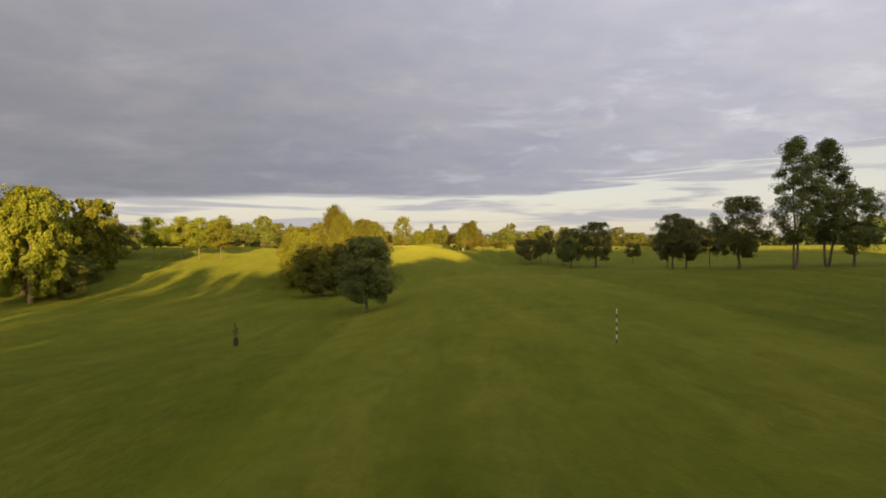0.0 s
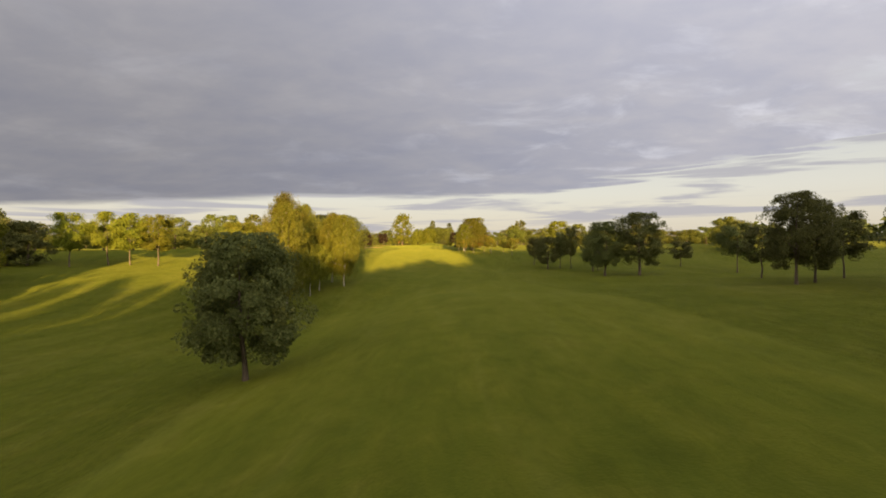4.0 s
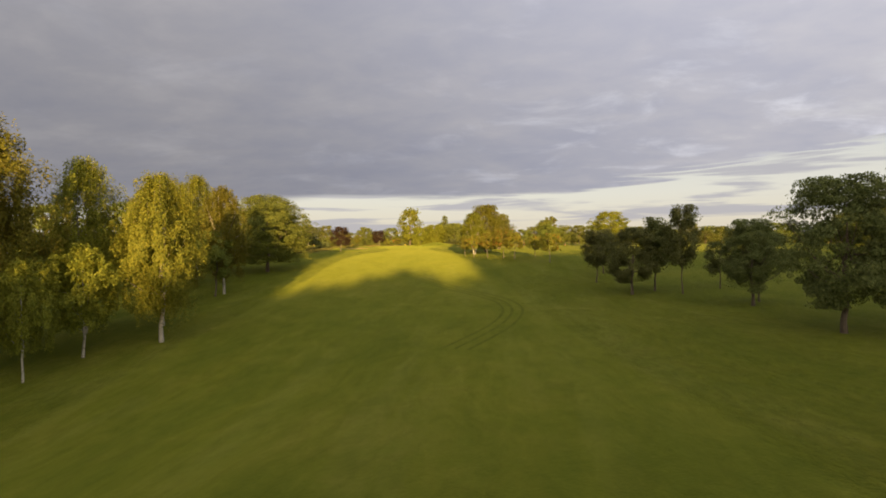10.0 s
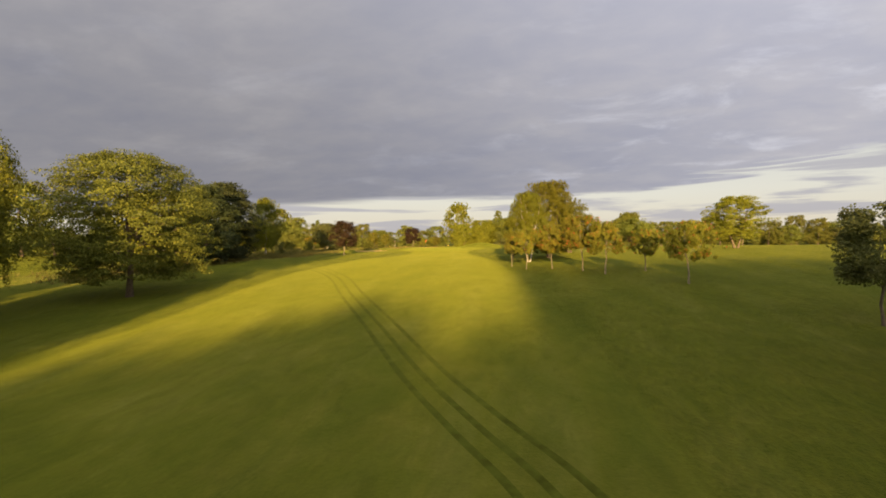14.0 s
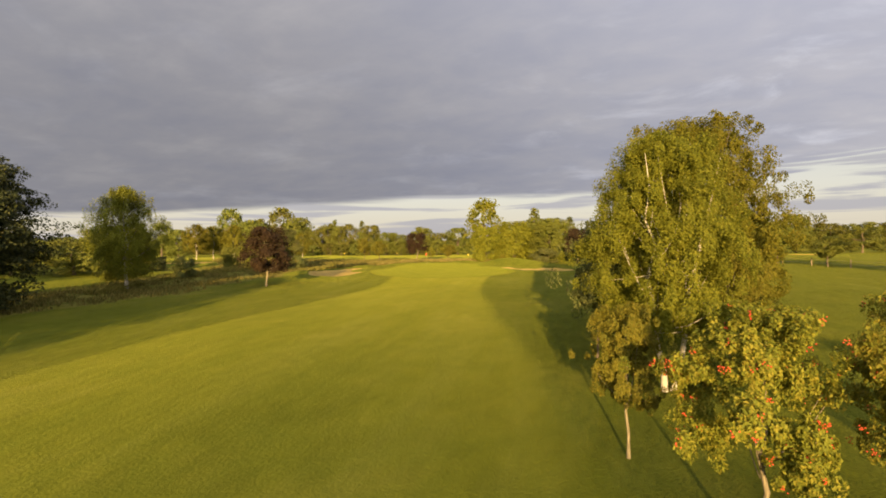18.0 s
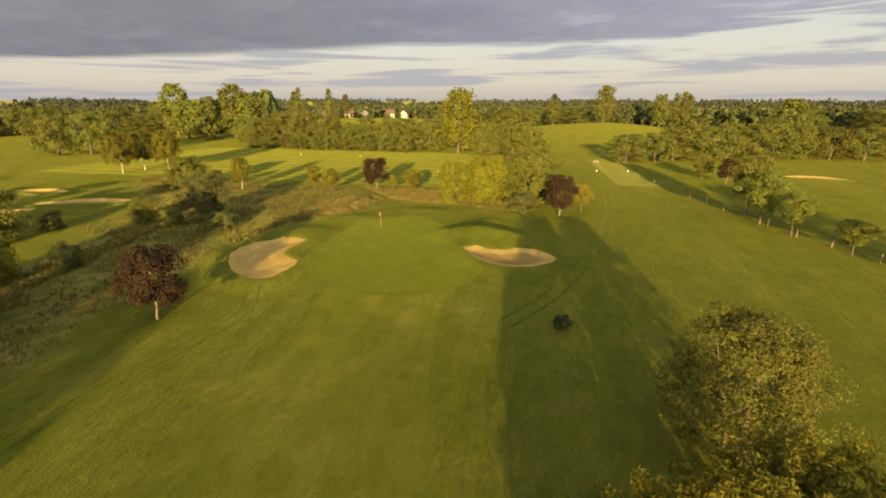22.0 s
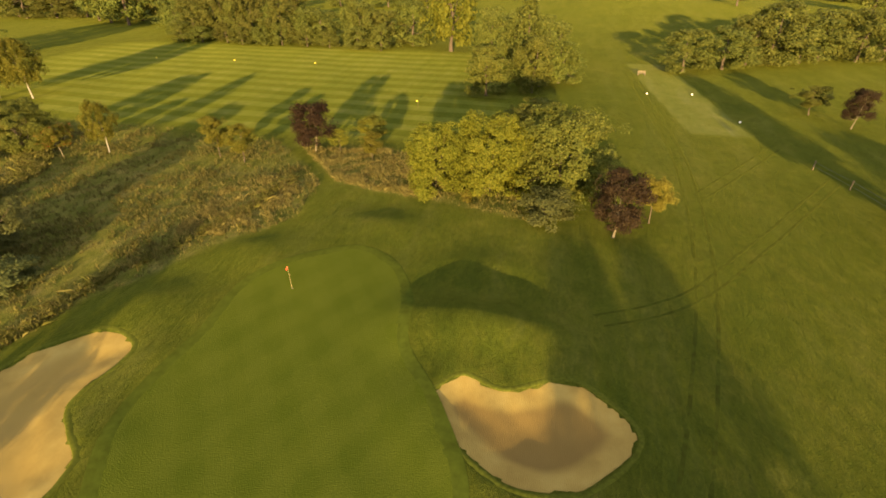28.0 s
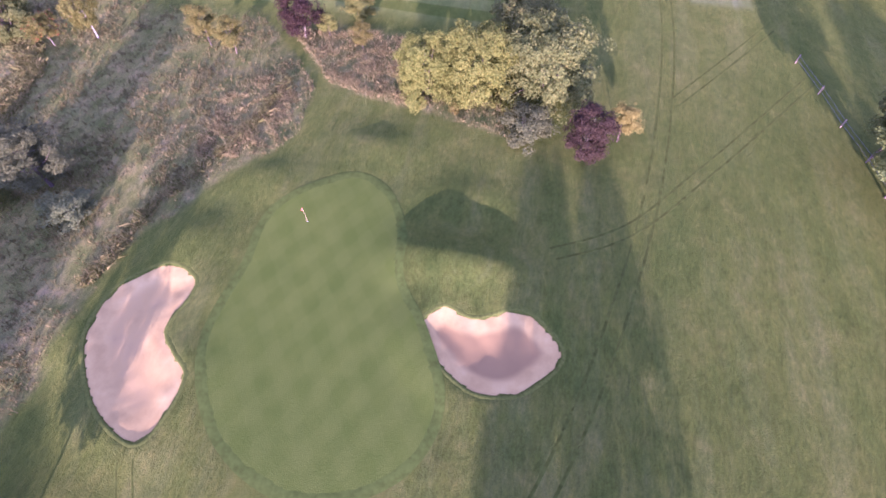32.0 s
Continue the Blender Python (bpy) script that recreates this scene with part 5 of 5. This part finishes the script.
def house(x, y, w, d, h, turn, label):
    """A two-storey house: walls, pitched roof with eaves, chimney, windows and a door."""
    root = thing("house", label, "house", "houses beyond the course")
    root.matrix_basis = pose(x, y, turf(x, y), 0, 0, turn)
    box_part("wall", (-w / 2, -d / 2, -0.5), (w / 2, d / 2, h), PLASTER_WALL, root)
    r = d * 0.48
    e = 0.45
    v = [(-w / 2, -d / 2, h), (w / 2, -d / 2, h), (w / 2, d / 2, h), (-w / 2, d / 2, h), (-w / 2, 0, h + r - 0.1), (w / 2, 0, h + r - 0.1)]
    part("gable", mesh_of("gable", v, [(0, 4, 3), (1, 2, 5), (0, 1, 5, 4), (3, 4, 5, 2)]), PLASTER_WALL, root)
    v = []
    for dz in (0.0, 0.18):
        v += [(-w / 2 - e, -d / 2 - e, h - e * 0.9 + dz), (w / 2 + e, -d / 2 - e, h - e * 0.9 + dz), (-w / 2 - e, 0, h + r + dz), (w / 2 + e, 0, h + r + dz), (-w / 2 - e, d / 2 + e, h - e * 0.9 + dz), (w / 2 + e, d / 2 + e, h - e * 0.9 + dz)]
    part("roof", mesh_of("roof", v, [(6, 7, 9, 8), (8, 9, 11, 10), (0, 2, 3, 1), (2, 4, 5, 3), (0, 1, 7, 6), (4, 10, 11, 5), (0, 6, 8, 2), (2, 8, 10, 4), (1, 3, 9, 7), (3, 5, 11, 9)]), ROOF_TILE, root)
    box_part("chimney", (w * 0.28, -0.5, h + r * 0.5), (w * 0.28 + 0.9, 0.5, h + r + 1.1), ROOF_TILE, root)
    for sx in (-0.3, 0.0, 0.3):
        for sz in (0.9, 3.6):
            if sx == 0.0 and sz < 2:
                box_part("door", (-0.5, -d / 2 - 0.05, 0), (0.5, -d / 2 + 0.02, 2.1), GLASS, root)
                continue
            win = box_part("window", (sx * w - 0.7, -d / 2 - 0.05, sz), (sx * w + 0.7, -d / 2 + 0.02, sz + 1.4), GLASS, root)
            box_part("sill", (sx * w - 0.8, -d / 2 - 0.15, sz - 0.1), (sx * w + 0.8, -d / 2, sz - 0.01), WHITE, win)


HOUSES = ((462, 8.0), (508, 10.0), (530, 9.0), (548, 9.0), (588, 16.0), (620, 9.0), (648, 10.0), (690, 9.0), (714, 10.0))
for k, (col, w) in enumerate(HOUSES):
    s = (col - 784) / 855.0
    far = 500 + 14 * (k % 3)
    x, y = -2 + far * (s * 0.976 - 0.218), 192 + far * (s * 0.218 + 0.976)
    house(x, y, w, 7.5, 4.6 if w < 12 else 3.0, (12, 100, 8, 95, 10)[k % 5], "pale plastered house with a brown tiled roof among trees")
for x, y, t in ((-330, 430, 20), (-352, 442, 70), (-372, 425, 15), (-300, 448, 80)):
    house(x, y, 9, 7.5, 5.2, t, "brick-roofed house at the edge of the wood")


# ---- woods towards the horizon, and the long dry grass ----
def far_woods(name, spots, label, tall, seed, leaf):
    """Thousands of far trees, each a heap of leaf clumps."""
    rng = np.random.default_rng(seed)
    n = len(spots)
    per = 46
    c = np.repeat(spots, per, 0)
    hgt = np.repeat(rng.uniform(0.6, 1.35, n) * tall, per)
    wid = np.repeat(rng.uniform(0.7, 1.4, n) * tall * 0.6, per)
    u = rng.uniform(0, 1, n * per)
    a = rng.uniform(0, 6.283, n * per)
    r = wid * np.sqrt(np.clip(1 - (1.6 * u - 0.6) ** 2, 0.05, 1)) * np.sqrt(rng.uniform(0.3, 1, n * per))
    p = np.column_stack([c[:, 0] + r * np.cos(a), c[:, 1] + r * np.sin(a), land(c[:, 0], c[:, 1]) + 0.4 + hgt * u])
    nrm = rng.normal(0, 0.6, p.shape) + np.column_stack([np.cos(a), np.sin(a), 0.5 + u])
    nrm /= np.linalg.norm(nrm, axis=1)[:, None]
    t = np.cross(nrm, rng.normal(0, 1, p.shape))
    t /= np.linalg.norm(t, axis=1)[:, None]
    b = np.cross(nrm, t)
    s = (hgt * rng.uniform(0.13, 0.26, n * per))[:, None]
    v = np.stack([p - t * s, p + b * s * 0.8 + nrm * s * 0.3, p + t * s, p - b * s * 0.8 + nrm * s * 0.3], 1).reshape(-1, 3)
    me = bpy.data.meshes.new(name)
    me.from_pydata(v, [], np.arange(len(v)).reshape(-1, 4))
    me.materials.append(LEAF[leaf])
    tagged(new(name, me), label, "woods", kind="stuff")


w_rng = np.random.default_rng(21)


def lines_of_trees(n, near, far_off, spread):
    """Hedgerows and copses: short lines of trees scattered over the distance."""
    out = []
    while len(out) < n:
        d = near * (far_off / near) ** w_rng.uniform(0, 1)
        a = w_rng.uniform(-spread, spread) + 0.22
        x, y = -d * math.sin(a), 150 + d * math.cos(a)
        turn, count = w_rng.uniform(-0.5, 0.5), w_rng.integers(6, 26)
        for k in range(count):
            s = (k - count / 2) * (7 + d * 0.004)
            out.append((x + s * math.cos(turn) + w_rng.normal(0, 2), y + s * math.sin(turn) + w_rng.normal(0, 3)))
    out = np.array(out)
    on_rise = (np.abs(out[:, 0] - 20) < 75) & (out[:, 1] < 530)
    return out[((out[:, 0] < -330) | (out[:, 0] > -100) | (out[:, 1] > 720)) & ~on_rise]


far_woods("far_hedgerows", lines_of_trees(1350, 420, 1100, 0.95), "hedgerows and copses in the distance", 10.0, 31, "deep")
far_woods("horizon_woods", lines_of_trees(1700, 1000, 3000, 0.95), "woods along the horizon", 13.0, 32, "haze_grey")


def garden_trees(n, columns, reach, seed):
    """Spots in and behind the gardens of the far houses."""
    rng = np.random.default_rng(seed)
    s = (rng.uniform(*columns, n) - 784) / 855.0
    far = rng.uniform(*reach, n)
    return np.column_stack([-2 + far * (s * 0.976 - 0.218), 192 + far * (s * 0.218 + 0.976)])


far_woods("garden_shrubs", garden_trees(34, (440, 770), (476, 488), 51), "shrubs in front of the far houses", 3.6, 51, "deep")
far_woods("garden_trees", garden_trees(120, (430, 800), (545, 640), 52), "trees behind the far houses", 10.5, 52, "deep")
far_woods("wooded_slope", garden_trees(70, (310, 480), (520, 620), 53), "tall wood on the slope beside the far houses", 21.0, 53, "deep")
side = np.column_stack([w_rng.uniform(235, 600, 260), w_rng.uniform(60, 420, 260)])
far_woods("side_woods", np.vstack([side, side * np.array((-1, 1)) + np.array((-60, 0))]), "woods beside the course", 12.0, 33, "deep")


def near_line(points, x, y):
    """Distance to an open line of corner points."""
    best = np.full(np.shape(x), 1e9)
    for (x0, y0), (x1, y1) in zip(points, points[1:]):
        dx, dy = x1 - x0, y1 - y0
        t = np.clip(((x - x0) * dx + (y - y0) * dy) / (dx * dx + dy * dy), 0, 1)
        best = np.minimum(best, np.hypot(x - x0 - t * dx, y - y0 - t * dy))
    return best


def blades(name, x, y, per, spread, tall, width, lean, colours, label, seed):
    """Tufts of grass, each a few bent blades."""
    rng = np.random.default_rng(seed)
    n = len(x)
    base = np.repeat(np.column_stack([x, y, turf(x, y)]), per, 0)
    base[:, :2] += rng.normal(0, spread, (n * per, 2))
    bend = rng.normal(0, lean, (n * per, 2))
    h = np.repeat(rng.uniform(*tall, n), per) * rng.uniform(0.7, 1.2, n * per)
    a = rng.uniform(0, 6.283, n * per)
    wd = np.column_stack([np.cos(a), np.sin(a), np.zeros(n * per)]) * rng.uniform(*width, n * per)[:, None]
    mid = base + np.column_stack([bend * 0.4 * h[:, None], h * 0.6])
    top = base + np.column_stack([bend * h[:, None] * 1.5, h])
    v = np.stack([base - wd, base + wd, mid + wd * 0.8, top, mid - wd * 0.8], 1).reshape(-1, 3)
    me = bpy.data.meshes.new(name)
    me.from_pydata(v, [], np.arange(len(v)).reshape(-1, 5))
    me.materials.append(leaf_material(name + "_blades", *colours, 0.35, 0.7))
    tagged(new(name, me), label, "grass", kind="stuff")


OUTER_STRIP = ((-50, 214), (-56, 226), (-58.5, 232), (-60, 246), (-66, 258), (-70, 272), (-82, 283), (-98, 290))
INNER_STRIP = ((-44.5, 246), (-42.5, 256), (-38, 266), (-36.5, 276))
TAN_PATCH = spline([(-42.0, 262.5), (-35.0, 264.5), (-33.6, 270.5), (-37.0, 276.0), (-42.5, 273.0)])
PATH_SIDE = spline([(-31.0, 273.5), (-20.0, 274.2), (-18.0, 283.0), (-25.0, 289.0), (-41.0, 289.5), (-36.0, 280.0)])


def dry_grass():
    """Long dry grass where the mower does not go: a brown meadow, a green-gold weedy strip along its edges, and tan
    seed heads paled for sunlight.
    """
    rng = np.random.default_rng(8)
    x, y = rng.uniform(-100, -6, 110000), rng.uniform(172, 291, 110000)
    tan = np.maximum(inside(TAN_PATCH, x, y), inside(PATH_SIDE, x, y)) + 0.8 * fbm(x, y, 0.6, 1) > 0
    keep = wild(x, y) * np.clip(0.42 + 0.9 * fbm(x, y, 0.3, 7), 0.10, 1) > rng.uniform(0, 1, len(x))
    pick = keep & ~tan
    blades("dry_grass", x[pick][:26000], y[pick][:26000], 4, 0.16, (0.16, 0.48), (0.02, 0.05), 0.24, ((0.072, 0.080, 0.016), (0.140, 0.130, 0.030), (0.26, 0.225, 0.066)), "long brown meadow grass gone to seed", 81)
    x, y = rng.uniform(-100, -30, 160000), rng.uniform(205, 291, 160000)
    weeds = np.minimum(near_line(OUTER_STRIP, x, y), near_line(INNER_STRIP, x, y) * 2.2) + 0.9 * fbm(x, y, 0.5, 4) < 1.5
    weeds &= fbm(x, y, 0.9, 6) + rng.normal(0, 0.4, len(x)) > -0.2
    blades("weed_strip", x[weeds][:14000], y[weeds][:14000], 5, 0.22, (0.3, 0.8), (0.02, 0.045), 0.5, ((0.095, 0.108, 0.018), (0.185, 0.182, 0.034), (0.33, 0.29, 0.080)), "strip of tall yellow-green weeds and brambles", 82)
    # tan seeding grass, its blades paled to paint in the sun on these patches
    x, y = rng.uniform(-45, -16, 60000), rng.uniform(260, 291, 60000)
    tan = np.maximum(inside(TAN_PATCH, x, y), inside(PATH_SIDE, x, y)) + 0.8 * fbm(x, y, 0.6, 1) > 0
    tan &= (wild(x, y) > 0.5) & (fbm(x, y, 0.8, 2) + rng.normal(0, 0.4, len(x)) > 0.2)
    blades("seeding_grass", x[tan][:16000], y[tan][:16000], 5, 0.2, (0.2, 0.55), (0.012, 0.03), 0.4, ((0.125, 0.120, 0.026), (0.25, 0.230, 0.060), (0.40, 0.35, 0.105)), "tall tan seeding grass, paled to show the sun on it", 83)


dry_grass()


def rough_grass():
    """Thick short tufts in the rough round the green, combed by the mower into lines."""
    rng = np.random.default_rng(9)
    x, y = rng.uniform(-43, 34, 230000), rng.uniform(190, 318, 230000)
    near = (x < 16) & (y < 276)
    keep = (fairway(x, y) < 0.2) & (wild(x, y) < 0.2) & (lawn(x, y) < 0.2) & (inside(BUNKER_LEFT, x, y) < -0.6) & (inside(BUNKER_RIGHT, x, y) < -0.6) & (inside(GREEN, x, y) < -0.9)
    combed = 0.8 * fbm(x * 2.0, y * 0.5, 0.8, 3) + 0.5 * fbm(x, y, 2.1, 5)
    keep &= combed + rng.normal(0, 0.45, len(x)) > np.where(near, 0.15, 0.75)
    x, y = x[keep][:60000], y[keep][:60000]
    for line, gauge in WHEELED:
        d = near_line([tuple(p) for p in line[::3]] + [tuple(line[-1])], x, y)
        free = np.abs(d - 0.65) > 0.22
        x, y = x[free], y[free]
    n, per = len(x), 3
    base = np.repeat(np.column_stack([x, y, turf(x, y) - 0.02]), per, 0)
    base[:, :2] += rng.normal(0, 0.10, (n * per, 2))
    lean = rng.normal(0, 0.5, (n * per, 2))
    h = np.repeat(rng.uniform(0.04, 0.11, n), per) * rng.uniform(0.7, 1.2, n * per)
    a = rng.uniform(0, 6.283, n * per)
    wd = np.column_stack([np.cos(a), np.sin(a), np.zeros(n * per)]) * rng.uniform(0.03, 0.07, n * per)[:, None]
    top = base + np.column_stack([lean * h[:, None], h])
    v = np.stack([base - wd, base + wd, top], 1).reshape(-1, 3)
    me = bpy.data.meshes.new("rough_grass")
    me.from_pydata(v, [], np.arange(len(v)).reshape(-1, 3))
    me.materials.append(leaf_material("rough_grass_blades", (0.074, 0.086, 0.009), (0.104, 0.112, 0.011), (0.145, 0.142, 0.018), 0.5, 0.8))
    tagged(new("rough_grass", me), "thick olive-green rough grass round the green", "grass", kind="stuff")


rough_grass()
